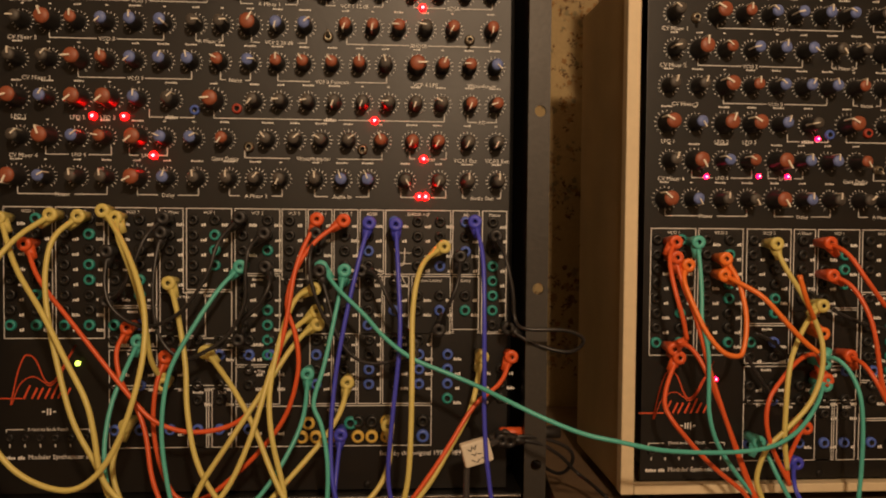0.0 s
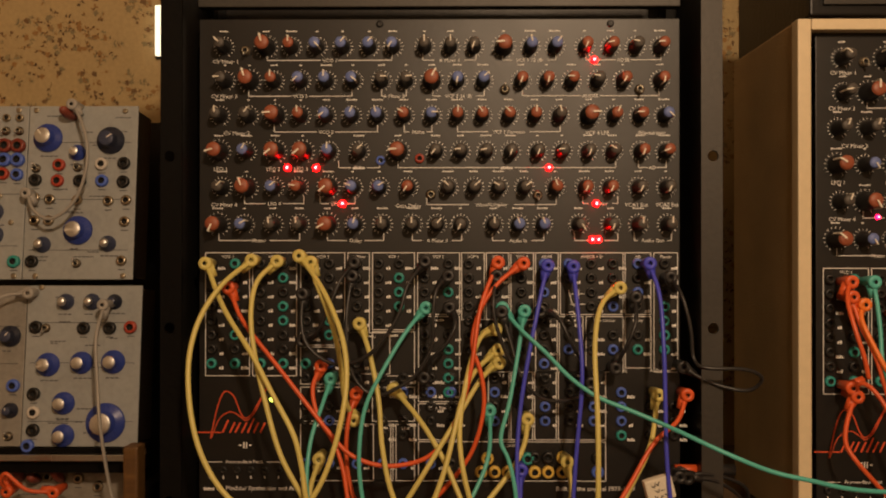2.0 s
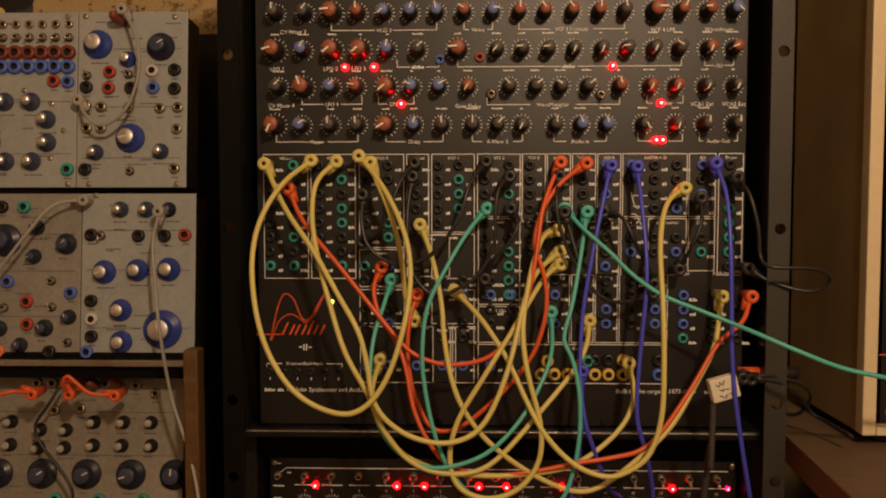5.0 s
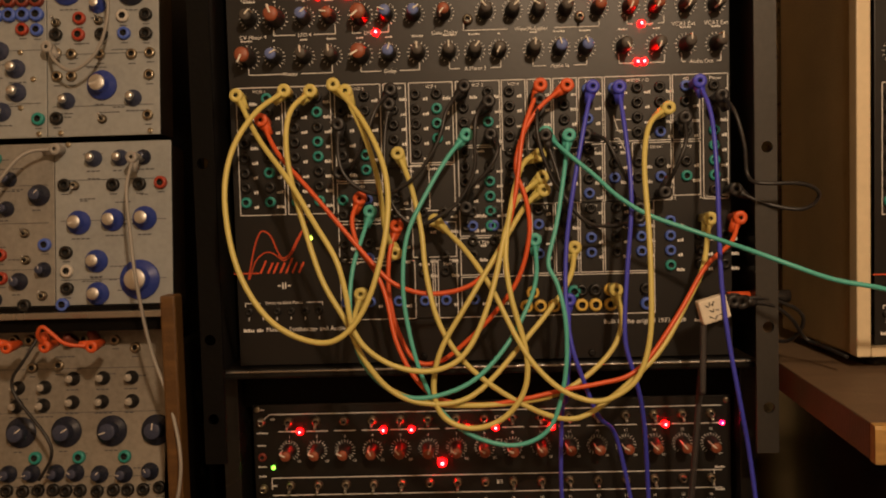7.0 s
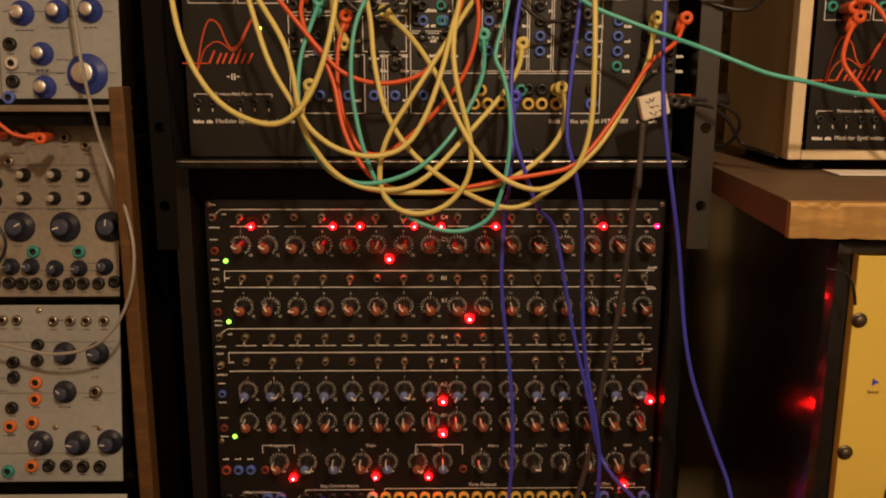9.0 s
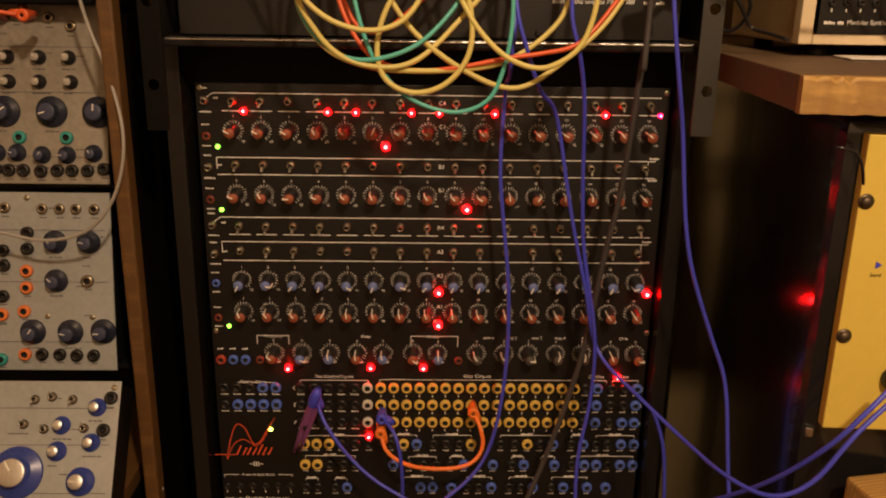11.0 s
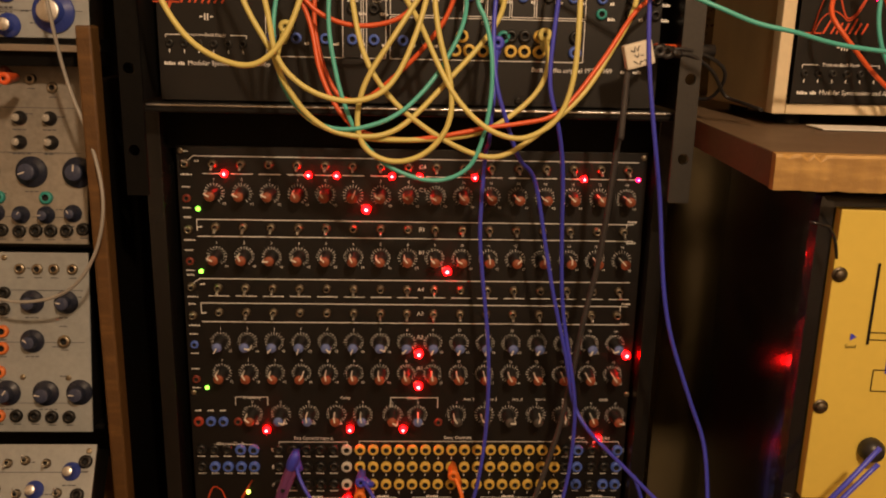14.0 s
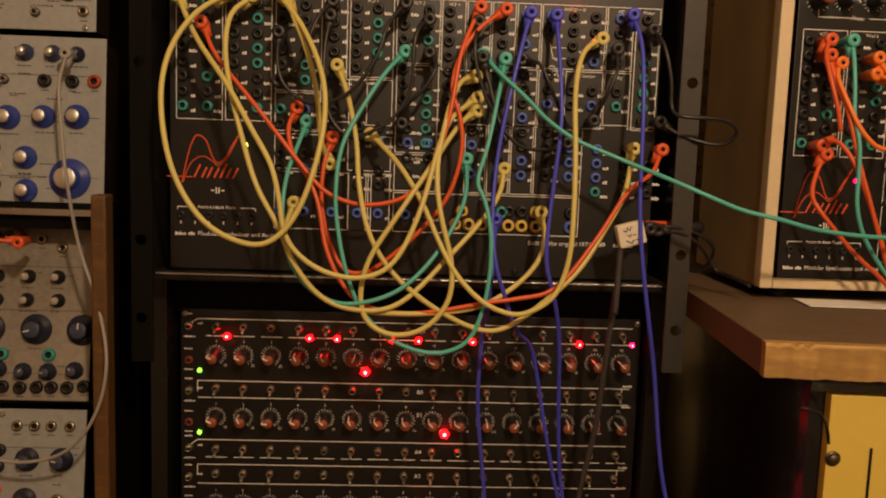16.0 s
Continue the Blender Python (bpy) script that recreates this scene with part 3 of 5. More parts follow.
def modular_synth(m, label, twist, lit, numerals, low=0.0, high=0.4925):
    s = thing("modular_synthesizer", label, "synthesizer", m, "twin modular synthesizers")
    part("front_panel", box(-0.2365, 0.2325, 0.0, 0.003, low, high, 0.0006), BLACK_PANEL, s, "black silk-screened metal front panel")
    part("chassis", box(-0.225, 0.222, 0.0035, 0.12, low + 0.004, high - 0.0045, 0.001), RACK_BLACK, s)
    ink = bmesh.new()
    rng = random.Random(7)
    for z, row in KNOB_ROWS:
        for x, c, a in row:
            big = c.isupper()
            fx, fz = x / 1000, (z - 3 - Z0) / 1000
            knob(s, fx, fz, c.lower(), a if not twist else rng.choice((0, 0, 20, 45, 55, -50, -60, 150, -100, a)), big)
            scale_marks(ink, fx, fz, 0.0100 if big else 0.0082, 15, 0.0021, 0.0005)
            caption_bar(ink, fx, fz + 0.0155, rng.choice((0.003, 0.007, 0.009, 0.011)), 0.0015)
    for name, x0, x1, z in BRACKETS:
        fz = (z - Z0) / 1000
        wide = (x1 - x0) / 1000
        gap = min(len(name) * 0.0029 + 0.003 if name else 0.015, wide * 0.8)
        bracket(ink, x0 / 1000, x1 / 1000, fz, gap=gap)
        if name:
            word(ink, name, (x0 + x1) / 2000, fz - 0.0018, 0.0050)
        else:
            caption_bar(ink, (x0 + x1) / 2000, fz, gap - 0.003, 0.0030)
    for name, x, z in WORDS:
        word(ink, name, x / 1000, (z - Z0 - 2) / 1000, 0.0054)
    for i, (name, x0, x1, z0, z1) in enumerate(FIELDS):
        outline(ink, x0 / 1000, x1 / 1000, (z0 - Z0) / 1000, (z1 - Z0) / 1000)
        if name and x1 - x0 > 5 * len(name) * 0.55:
            word(ink, name, (x0 + x1) / 2000, (z1 - Z0) / 1000 - 0.0052, 0.0042)
        else:
            caption_bar(ink, (x0 + x1) / 2000, (z1 - Z0) / 1000 - 0.0035, 0.010, 0.0022)
    for x, top, colours in COLUMNS:
        for i, c in enumerate(colours):
            if c != ".":
                fx, fz = x / 1000, (1039.5 - 13.9 * (i + top) - Z0) / 1000
                jack(s, fx, fz, c, scale=0.84)
                caption_bar(ink, fx + 0.0098, fz - 0.0045, rng.choice((0.0045, 0.006, 0.0075)), 0.0030)
    for x, z, c in ((45, 850, "y"), (39, 837, "y"), (52, 837, "y"), (65, 837, "y"), (91, 837, "y"), (104, 837, "y"), (118, 837, "y"), (91, 851, "k"), (104, 851, "k"), (118, 851, "y"), (152, 837, "b"), (152, 851, "k"), (84, 850, "g")):
        jack(s, x / 1000, (z - Z0) / 1000, c)
    for i in range(6):
        fx = -0.226 + i * 0.0135
        jack(s, fx, 0.838 - Z0 / 1000, "k", scale=0.6)
        flat_box(ink, fx - 0.0005, fx + 0.0004, 0.0435, 0.0465)
    bracket(ink, -0.229, -0.155, 0.060, -0.003, gap=0.044)
    word(ink, "Front-to-Back Patch", -0.192, 0.0587, 0.0044)
    caption_bar(ink, -0.222, 0.034, 0.019, 0.0032)
    word(ink, "Modular Synthesizer and Audio", -0.2100, 0.0325, 0.0060, centred=False)
    word(ink, "Built by the original 1973-1989", 0.150, 0.0325, 0.0062)
    caption_bar(ink, 0.207, 0.0340, 0.020, 0.0030)
    word(ink, "Input", 0.176, 0.148, 0.0048)
    word(ink, "A Outputs", 0.213, 0.148, 0.0048)
    for x, z in ((-188, 1062), (126, 1010), (126, 1000)):
        stroke(ink, (x / 1000, (z - Z0) / 1000), ((x + 14) / 1000, (z - Z0) / 1000), 0.0007)
    swoosh(ink, [(0.124, 0.228), (0.128, 0.214), (0.133, 0.214), (0.134, 0.228)], 0.0008)
    swoosh(ink, [(0.124, 0.206), (0.129, 0.206), (0.134, 0.196)], 0.0008)
    part("silkscreen", ink, INK, s, "pale printed scales and lettering")
    for x, z, c in ((-59, 1140, "b"), (-21, 1142, "r")):
        jack(s, x / 1000, (z - Z0) / 1000, c, scale=0.75)
    for x, z, a in ((-191, 1247, 25), (62, 1209, -20), (193, 1209, 20), (-10, 1107, 20), (94, 1106, 20)):
        toggle(s, x / 1000, (z - Z0) / 1000, a)
    for x, z in ((-202, 1134), (-150, 1133), (-122, 1133), (-96, 1098), (-162, 1098), (105, 1133), (151, 1098), (147, 1063), (153, 1063), (149, 1238)):
        if (x, z) not in ((-162, 1098), (-202, 1134)):
            if lit == "red":
                led(s, x / 1000, (z - Z0) / 1000, lit)
    for x, z in ((-0.178, 0.313), (-0.127, 0.314), (-0.099, 0.314), (-0.070, 0.350)):
        if lit != "red":
            led(s, x, z, lit)
    led(s, -0.165, (907 - Z0) / 1000, "yellow" if lit == "red" else lit)
    logo(s, -0.196, 0.110, 0.0290, numerals)
    for x, z in ((-0.06, high - 0.005), (0.165, high - 0.005), (-0.06, low + 0.005), (0.1, low + 0.005)):
        part("panel_screw", SCREW, None, s, loc=(x, 0.0, z))
    return s


SCREW = mesh("screw_head", lathe(bmesh.new(), [(0.0036, 0.0), (0.0034, 0.0014), (0.0018, 0.002), (0.0001, 0.0012)], 12), RACK_BLACK)
STEEL_SCREW = mesh("steel_screw_head", lathe(bmesh.new(), [(0.0032, 0.0), (0.0030, 0.0012), (0.0015, 0.0017), (0.0001, 0.0010)], 12), BRASS)
modular_synth(pose(0, 0, 0.786), "black rack synthesizer panel crowded with knobs, sockets and patch cables", False, "red", 2)
modular_synth(pose(0.595, -0.014, 0.7712), "black synthesizer in a cream-edged case, orange cables plugged in", True, "pink", 3, 0.0235, 0.4890)


# ---- sequencer below ----
def sequencer(m):
    s = thing("step_sequencer", "black rack sequencer with rows of knobs and red lights", "sequencer", m)
    part("front_panel", box(-0.2395, 0.2455, 0.0, 0.003, 0.0, 0.505, 0.0006), BLACK_PANEL, s, "black silk-screened metal front panel")
    part("chassis", box(-0.23, 0.236, 0.0035, 0.13, 0.004, 0.50, 0.001), RACK_BLACK, s)
    ink = bmesh.new()
    q = lambda z: (z - 231) / 1000
    rng = random.Random(3)
    xs = [-0.203 + 0.02853 * i for i in range(16)]
    angles = dict(C=(-60, -65, -65, -25, -40, 25, -60, -60, -70, -45, -45, -50, -60, -50, -40, -50), B=(-65, -30, -90, -65, -45, -25, -45, -35, -45, -60, -5, 40, 0, 0, -40, -45),
                  A=(-150, 100, -140, -165, 130, -160, 110, -140, -160, -160, -165, -160, -150, -160, -155, -110), D=(-25, -30, -35, 35, -10, -15, -15, -20, -10, -25, -15, -30, -35, -20, -35, -35))
    for z, key, c in ((688, "C", "r"), (621, "B", "r"), (526, "A", "b"), (490, "D", "r")):
        for x, a in zip(xs, angles[key]):
            knob(s, x, q(z), c, a)
            scale_marks(ink, x, q(z), 0.0077, 17, 0.0030, 0.0005)
            word(ink, str(xs.index(x) + 1), x, q(z) + 0.0130, 0.0040)
            word(ink, "10", x + 0.0095, q(z) - 0.0125, 0.0040)
        word(ink, {"C": "C1", "B": "B1", "A": "A2", "D": "A1"}[key], xs[7] + 0.0143, q(z) + 0.004, 0.0062)
    for z, name in ((718, "C4"), (652, "B3"), (586, "A4"), (559, "A3")):
        for i, x in enumerate(xs):
            toggle(s, x, q(z), rng.choice((22, 22, -22, 20)))
        word(ink, name, xs[7] + 0.0143, q(z) - 0.002, 0.0062)
    for z, broken in ((726, 0), (708, 1), (660, 0), (642, 0), (596, 0), (577, 1), (569, 0), (548, 0)):
        if broken:
            for x in xs:
                stroke(ink, (x - 0.0105, q(z)), (x + 0.0115, q(z)), 0.0009)
        else:
            stroke(ink, (-0.222, q(z)), (0.236, q(z)), 0.0009)
    for z in (726, 596):
        stroke(ink, (-0.222, q(z)), (-0.23, q(z) - 0.006), 0.0009)
    for z in (660, 569):
        stroke(ink, (-0.222, q(z)), (-0.222, q(z) - 0.012), 0.0008)
        stroke(ink, (0.228, q(z)), (0.228, q(z) - 0.012), 0.0008)
        caption_bar(ink, 0.234, q(z) + 0.003, 0.010, 0.0022)
        caption_bar(ink, 0.234, q(z) - 0.020, 0.010, 0.0022)
    for z in (721, 652, 590, 558):
        toggle(s, -0.231, q(z) - 0.003, -20)
        caption_bar(ink, -0.231, q(z) + 0.010, 0.008, 0.0018)
        caption_bar(ink, -0.230, q(z) - 0.014, 0.012, 0.0018)
        caption_bar(ink, -0.219, q(z), 0.005, 0.0018)
    for z in (684, 617, 524, 484):
        jack(s, -0.231, q(z) - 0.002, "d" if z != 524 else "b", scale=0.7)
        caption_bar(ink, -0.231, q(z) + 0.010, 0.009, 0.0014)
        caption_bar(ink, -0.231, q(z) - 0.012, 0.009, 0.0014)
    # transport row
    for x, c, a in ((-172, "r", -50), (-141, "b", 110), (-110, "b", -10), (-80, "r", -10), (-51, "b", -15), (-18, "r", 120), (10, "b", 0), (53, "k", -35), (84, "k", -45), (111, "k", 95), (142, "k", 20), (171, "k", 10), (203, "r", -20), (231, "r", 95)):
        knob(s, x / 1000, q(441), c, a)
        scale_marks(ink, x / 1000, q(441), 0.0080, 17, 0.0033, 0.0005)
        word(ink, "0", x / 1000, q(441) + 0.0130, 0.0036)
        caption_bar(ink, x / 1000 + 0.005, q(441) - 0.0115, 0.004)
    for i, c in enumerate("rbb"):
        jack(s, -0.231 + 0.0135 * i, q(432), c, scale=0.9)
        caption_bar(ink, -0.231 + 0.0135 * i, q(445), 0.007, 0.002)
    for x in (-0.188, 0.033):
        jack(s, x, q(432), "d", scale=0.75)
    bracket(ink, -0.19, -0.155, q(461), -0.01)
    bracket(ink, -0.02, 0.032, q(461), -0.012)
    for t, x, z in (("Frequency", -172, 459), ("Delay", -70, 459), ("Divider", 5, 459), ("Attn 1", 66, 458), ("Attn 2", 92, 458), ("Attn 3", 120, 458), ("Attn 4", 146, 458), ("Attn", 174, 458), ("Glide", 217, 458)):
        word(ink, t, x / 1000, q(z), 0.0046)
    # socket field
    word(ink, "Seq Control Inputs", -0.106, q(410), 0.0056)
    word(ink, "Gate Outputs", 0.055, q(411), 0.0056)
    word(ink, "Master Clock", -0.197, q(403), 0.0054)
    word(ink, "CV-Out", 0.19, q(411), 0.0054)
    word(ink, "Gate", 0.222, q(411), 0.0054)
    bracket(ink, -0.144, -0.068, q(407), -0.004)
    bracket(ink, -0.055, 0.166, q(408), -0.004)
    bracket(ink, 0.186, 0.202, q(408), -0.003)
    bracket(ink, 0.209, 0.238, q(408), -0.003)
    bracket(ink, -0.215, -0.172, q(404), -0.003)
    for r, z in enumerate((398, 377, 355)):
        for i in range(16):
            jack(s, -0.054 + 0.01467 * i, q(z), "y")
            flat_box(ink, -0.0545 + 0.01467 * i, -0.0535 + 0.01467 * i, q(z) - 0.012, q(z) - 0.009)
        jack(s, -0.069, q(z), "w")
        word(ink, "CBA"[r], -0.151, q(z) - 0.003, 0.0066)
        word(ink, "CBA"[r], 0.243, q(z) - 0.003, 0.006)
        for i in range(5):
            jack(s, -0.144 + 0.0152 * i, q(z), "k")
            caption_bar(ink, -0.144 + 0.0152 * i, q(z) - 0.0085, 0.009, 0.0016)
        for x, c in ((0.178, "k"), (0.192, "b"), (0.208, "k"), (0.223, "k" if r < 2 else "b"), (0.237, "b")):
            jack(s, x, q(z), c)
            caption_bar(ink, x, q(z) - 0.0085, 0.007, 0.0016)
    for r, (z, cs) in enumerate(((398, "kkkbb"), (377, "kbbbb"))):
        for i, c in enumerate(cs):
            jack(s, -0.230 + 0.0145 * i, q(z), c)
            caption_bar(ink, -0.230 + 0.0145 * i, q(z) - 0.0085, 0.009, 0.0016)
    for z, row in ((327, ((-142, "y"), (-128, "y"), (-114, "y"), (-100, "k"), (-84, "k"), (-68, "k"), (-43, "k"), (-28, "y"), (-13, "b"), (6, "k"), (21, "k"), (36, "k"), (50, "y"), (84, "k"), (100, "k"), (115, "y"), (130, "k"), (145, "b"), (166, "k"), (180, "b"), (195, "k"), (208, "k"), (224, "b"), (239, "b"))),
                   (300, ((-142, "y"), (-128, "y"), (-114, "k"), (-98, "k"), (-84, "k"), (-40, "b"), (-22, "k"), (-5, "k"), (10, "k"), (26, "k"), (42, "b"), (60, "k"), (76, "b"), (98, "k"), (112, "b"), (132, "k"), (148, "b"), (168, "k"), (183, "b"), (197, "b"), (210, "k"), (225, "b"), (240, "b"))),
                   (270, ((-142, "k"), (-128, "k"), (-108, "k"), (-94, "b"), (-30, "k"), (-8, "b"), (6, "b"), (28, "b"), (46, "k"), (60, "k"), (75, "b"), (96, "k"), (110, "k"), (124, "b"), (146, "k"), (160, "b"), (174, "k"), (188, "b"), (210, "b")))):
        for x, c in row:
            jack(s, x / 1000, q(z), c)
            caption_bar(ink, x / 1000, q(z) - 0.0085, 0.007, 0.0016)
    for x0, x1, z in ((-43, -13, 338), (6, 50, 338), (84, 145, 338), (166, 180, 338), (195, 239, 338), (-22, 10, 310), (26, 42, 310), (98, 112, 310), (132, 148, 310), (168, 240, 311), (-30, 6, 283), (46, 75, 283), (96, 124, 283), (146, 188, 283), (-142, -128, 281), (-108, -94, 281), (-140, -66, 337), (-142, -84, 311)):
        bracket(ink, x0 / 1000, x1 / 1000, q(z), -0.003)
        caption_bar(ink, (x0 + x1) / 2000, q(z) + 0.0016, min(0.014, (x1 - x0) / 1300), 0.0026)
    for i in range(6):
        jack(s, -0.234 + 0.0148 * i, q(271), "k", scale=0.7)
        flat_box(ink, -0.2345 + 0.0148 * i, -0.2335 + 0.0148 * i, q(262), q(265))
    bracket(ink, -0.236, -0.158, q(286), -0.003, gap=0.046)
    word(ink, "Front-to-Back Patch", -0.197, q(284.5), 0.0046)
    caption_bar(ink, -0.226, q(254), 0.020, 0.0032)
    word(ink, "Modular Sequencer", -0.188, q(252.5), 0.0064)
    word(ink, "Built by the original 1973-1989", 0.160, q(246), 0.0064)
    caption_bar(ink, 0.222, q(247.5), 0.022, 0.0030)
    part("silkscreen", ink, INK, s, "pale printed scales and lettering")
    lit = (0, 3, 4, 6, 7, 9, 13)
    for i, x in enumerate(xs):
        if i in lit or i == 15:
            led(s, x + 0.0115, q(708), "red" if i in lit else "pink")
        for z, hot in ((673, 5), (607, 8), (513, 7), (475, 7)):
            if i == hot or (i == 15 and z == 513):
                # Lens drawn oversize, so its shape carries the glare round the lit step.
                led(s, x + 0.0135, q(z), "red", size=1.3)
    for x, z in ((-157, 422), (-65, 423), (-6, 423), (-68, 337), (214, 412)):
        led(s, x / 1000, q(z), "red", size=1.15)
    for z in (671, 604, 472):
        led(s, -0.220, q(z), "green")
    led(s, -0.180, q(345), "yellow")
    logo(s, -0.2035, q(333), 0.0285, 3)
    for x, z in ((-0.235, 0.5), (0.241, 0.5), (-0.235, 0.235), (0.243, 0.235), (-0.235, 0.006), (0.241, 0.006)):
        part("panel_screw", STEEL_SCREW, None, s, loc=(x, 0.0, z))
    return s


sequencer(pose(0, 0.05, 0.231))
low = thing("rack_unit", "plain black rack unit under the sequencer", "rack unit", pose(0, 0.052, 0.0))
part("front_panel", box(-0.2385, 0.2445, 0.0, 0.01, 0.0, 0.228, 0.001), RACK_BLACK, low)
part("chassis", box(-0.23, 0.236, 0.0105, 0.13, 0.0, 0.226, 0.001), RACK_BLACK, low)

# ---- cream-edged case on the table ----
case = thing("synthesizer_case", "brown vinyl-covered case with cream front edging on the table", "case", pose(0.337, -0.016, 0.7755))
CW, CH, CF = 0.512, 0.495, 0.0105
for x0 in (0.0, CW - 0.010):
    part("side_wall", box(x0, x0 + 0.010, 0.004, 0.172, CF, CH, 0.002), TOLEX, case)
part("back_wall", box(0.0105, CW - 0.0105, 0.161, 0.171, CF + 0.001, CH - 0.001), TOLEX, case)
part("bottom_wall", box(0.0105, CW - 0.0105, 0.0045, 0.1605, CF, CF + 0.004), TOLEX, case)
part("top_wall", box(0.0105, CW - 0.0105, 0.0045, 0.1605, CH - 0.009, CH), TOLEX, case)
part("edging", box(-0.001, 0.0115, -0.012, 0.0035, CF, CH, 0.0015), CREAM, case, "cream painted upright edge")
part("edging", box(CW - 0.0115, CW + 0.001, -0.012, 0.0035, CF, CH, 0.0015), CREAM, case, "cream painted upright edge")
part("edging", box(0.012, CW - 0.012, -0.0118, 0.0012, CF, CF + 0.0085, 0.0012), CREAM, case, "cream painted lower edge")
part("edging", box(0.012, CW - 0.012, -0.0118, 0.0012, CH - 0.0105, CH, 0.0012), CREAM, case, "cream painted upper edge")
for x in (0.03, CW - 0.03):
    for y in (0.02, 0.15):
        part("foot", mesh("case_foot", lathe(bmesh.new(), [(0.011, 0.0), (0.010, CF - 0.0005), (0.0001, CF - 0.0003)], 14), RACK_BLACK), None, case, loc=(x, y, 0.0)).rotation_euler = (radians(-90), 0, 0)

# grille-fronted unit on top of the case
unit = thing("rack_effects_unit", "dark grille-fronted unit lying on the cream-edged case", "audio unit", pose(0.362, 0.006, 1.2708))
part("body", box(0.0, 0.45, 0.0, 0.14, 0.012, 0.102, 0.002), RACK_BLACK, unit)
grille = part("grille", box(0.012, 0.44, -0.004, -0.0005, 0.022, 0.09, 0.0005), RAIL, unit)
for i in range(40):
    part("slot", box(-0.0028, 0.0028, -0.0012, 0.0, -0.028, 0.028, 0.0003), INK, grille, loc=(0.024 + i * 0.0104, -0.0042, 0.056))
for x in (0.03, 0.42):
    part("foot", mesh("rubber_foot", lathe(bmesh.new(), [(0.011, 0.0), (0.010, 0.013), (0.0001, 0.0135)], 14), RACK_BLACK), None, unit, loc=(x, 0.02, 0.0015)).rotation_euler = (radians(-90), 0, 0)
dark = thing("storage_box", "dark box with a bright metal edge against the wall", "box", pose(0.426, 0.29, 0.0))
part("body", box(0.0, 0.5, 0.0, 0.108, 0.0, 1.55, 0.002), RACK_BLACK, dark)
part("edge_strip", box(-0.003, -0.0005, -0.002, 0.004, 0.9, 1.55, 0.0004), STEEL, dark)

# ---- table ----
def chipped_edge(length, deep, z0, z1):
    """A raw wooden edge whose upper and outer lines wander and are nicked."""
    rng = random.Random(17)
    bm = bmesh.new()
    loops, n = [], 240
    for i in range(n + 1):
        x = length * i / n
        nick = rng.uniform(0.0012, 0.003) if rng.random() < 0.16 else 0.0
        a, b, c = rng.uniform(0, 0.0009), rng.uniform(0, 0.0011) + nick, rng.uniform(0, 0.0011)
        loops.append([bm.verts.new(v) for v in ((x, deep, z0), (x, a, z0 + c), (x, 0.0004 + a, z1 - 0.002 - b), (x, 0.0024 + nick, z1 - b * 0.4), (x, deep, z1))])
    for p, q in zip(loops, loops[1:]):
        for k in range(5):
            bm.faces.new((p[k], q[k], q[(k + 1) % 5], p[(k + 1) % 5]))
    bm.faces.new(loops[0]), bm.faces.new(loops[-1][::-1])
    bmesh.ops.recalc_face_normals(bm, faces=bm.faces)
    return bm


tab = thing("table", "worn brown wooden table with a raw pale front edge", "table", pose(0.262, -0.217, 0.0, 0, 0, -4.7))
part("tabletop", box(0.0, 1.1, 0.0105, 0.62, 0.7475, 0.7745, 0.0012), TABLE_TOP, tab, "worn grey-brown wooden top")
part("front_edge", chipped_edge(1.1, 0.010, 0.747, 0.7742), TABLE_EDGE, tab, "raw orange-brown chipped pine edge")
for x, y in ((0.66, 0.03), (1.04, 0.03), (1.04, 0.56), (0.3, 0.56)):
    part("leg", box(x, x + 0.045, y, y + 0.045, 0.0, 0.747, 0.002), TABLE_EDGE, tab)
card = part("paper_sheet", box(-0.06, 0.06, -0.02, 0.02, 0.0, 0.0008), PAPER, None, loc=(0.43, -0.05, 0.7757))
tagged(card, "small white paper sheet lying on the table", "paper")
card.rotation_euler = (0, 0, radians(-4))

# ---- black cabinet with a yellow plate, below the table ----
amp = thing("black_cabinet", "glossy black cabinet with a bright yellow front plate", "cabinet", pose(0.311, -0.19, 0.0, 0, 0, -4.0))
part("body", box(0.0, 0.55, 0.0, 0.46, 0.02, 0.742, 0.012), AMP_BLACK, amp)
part("plinth", box(0.02, 0.53, 0.02, 0.44, 0.0, 0.0195), RACK_BLACK, amp)
plate = part("front_plate", box(0.013, 0.53, -0.012, -0.001, 0.488, 0.731, 0.001), YELLOW, amp, "bright yellow enamelled plate")
for z in (0.68, 0.57):
    part("screw", mesh("screw_dome", lathe(bmesh.new(), [(0.0045, 0.0), (0.0043, 0.002), (0.003, 0.0032), (0.0001, 0.0036)], 14), DULL_BRASS), None, plate, loc=(0.018, -0.0125, z))
    part("washer", mesh("washer", lathe(bmesh.new(), [(0.0062, 0.0), (0.006, 0.0008), (0.0001, 0.0008)], 14), DULL_BRASS), None, plate, loc=(0.018, -0.0120, z))
bm = bmesh.new()
stroke(bm, (0.047, 0.624), (0.047, 0.690), 0.0022, -0.0127)
for z in (0.628, 0.634):
    stroke(bm, (0.047, z), (0.075, z), 0.0008, -0.0127)
outline_z = ((0.055, 0.075, 0.585, 0.603),)
for x0, x1, z0, z1 in outline_z:
    for a, b in (((x0, z0), (x1, z0)), ((x0, z1), (x1, z1)), ((x0, z0), (x0, z1)), ((x1, z0), (x1, z1))):
        stroke(bm, a, b, 0.0008, -0.0127)
part("print_lines", bm, RACK_BLACK, plate)
bm = bmesh.new()
bm.faces.new([bm.verts.new(v) for v in ((0.033, -0.0128, 0.627), (0.038, -0.0128, 0.630), (0.033, -0.0128, 0.633))])
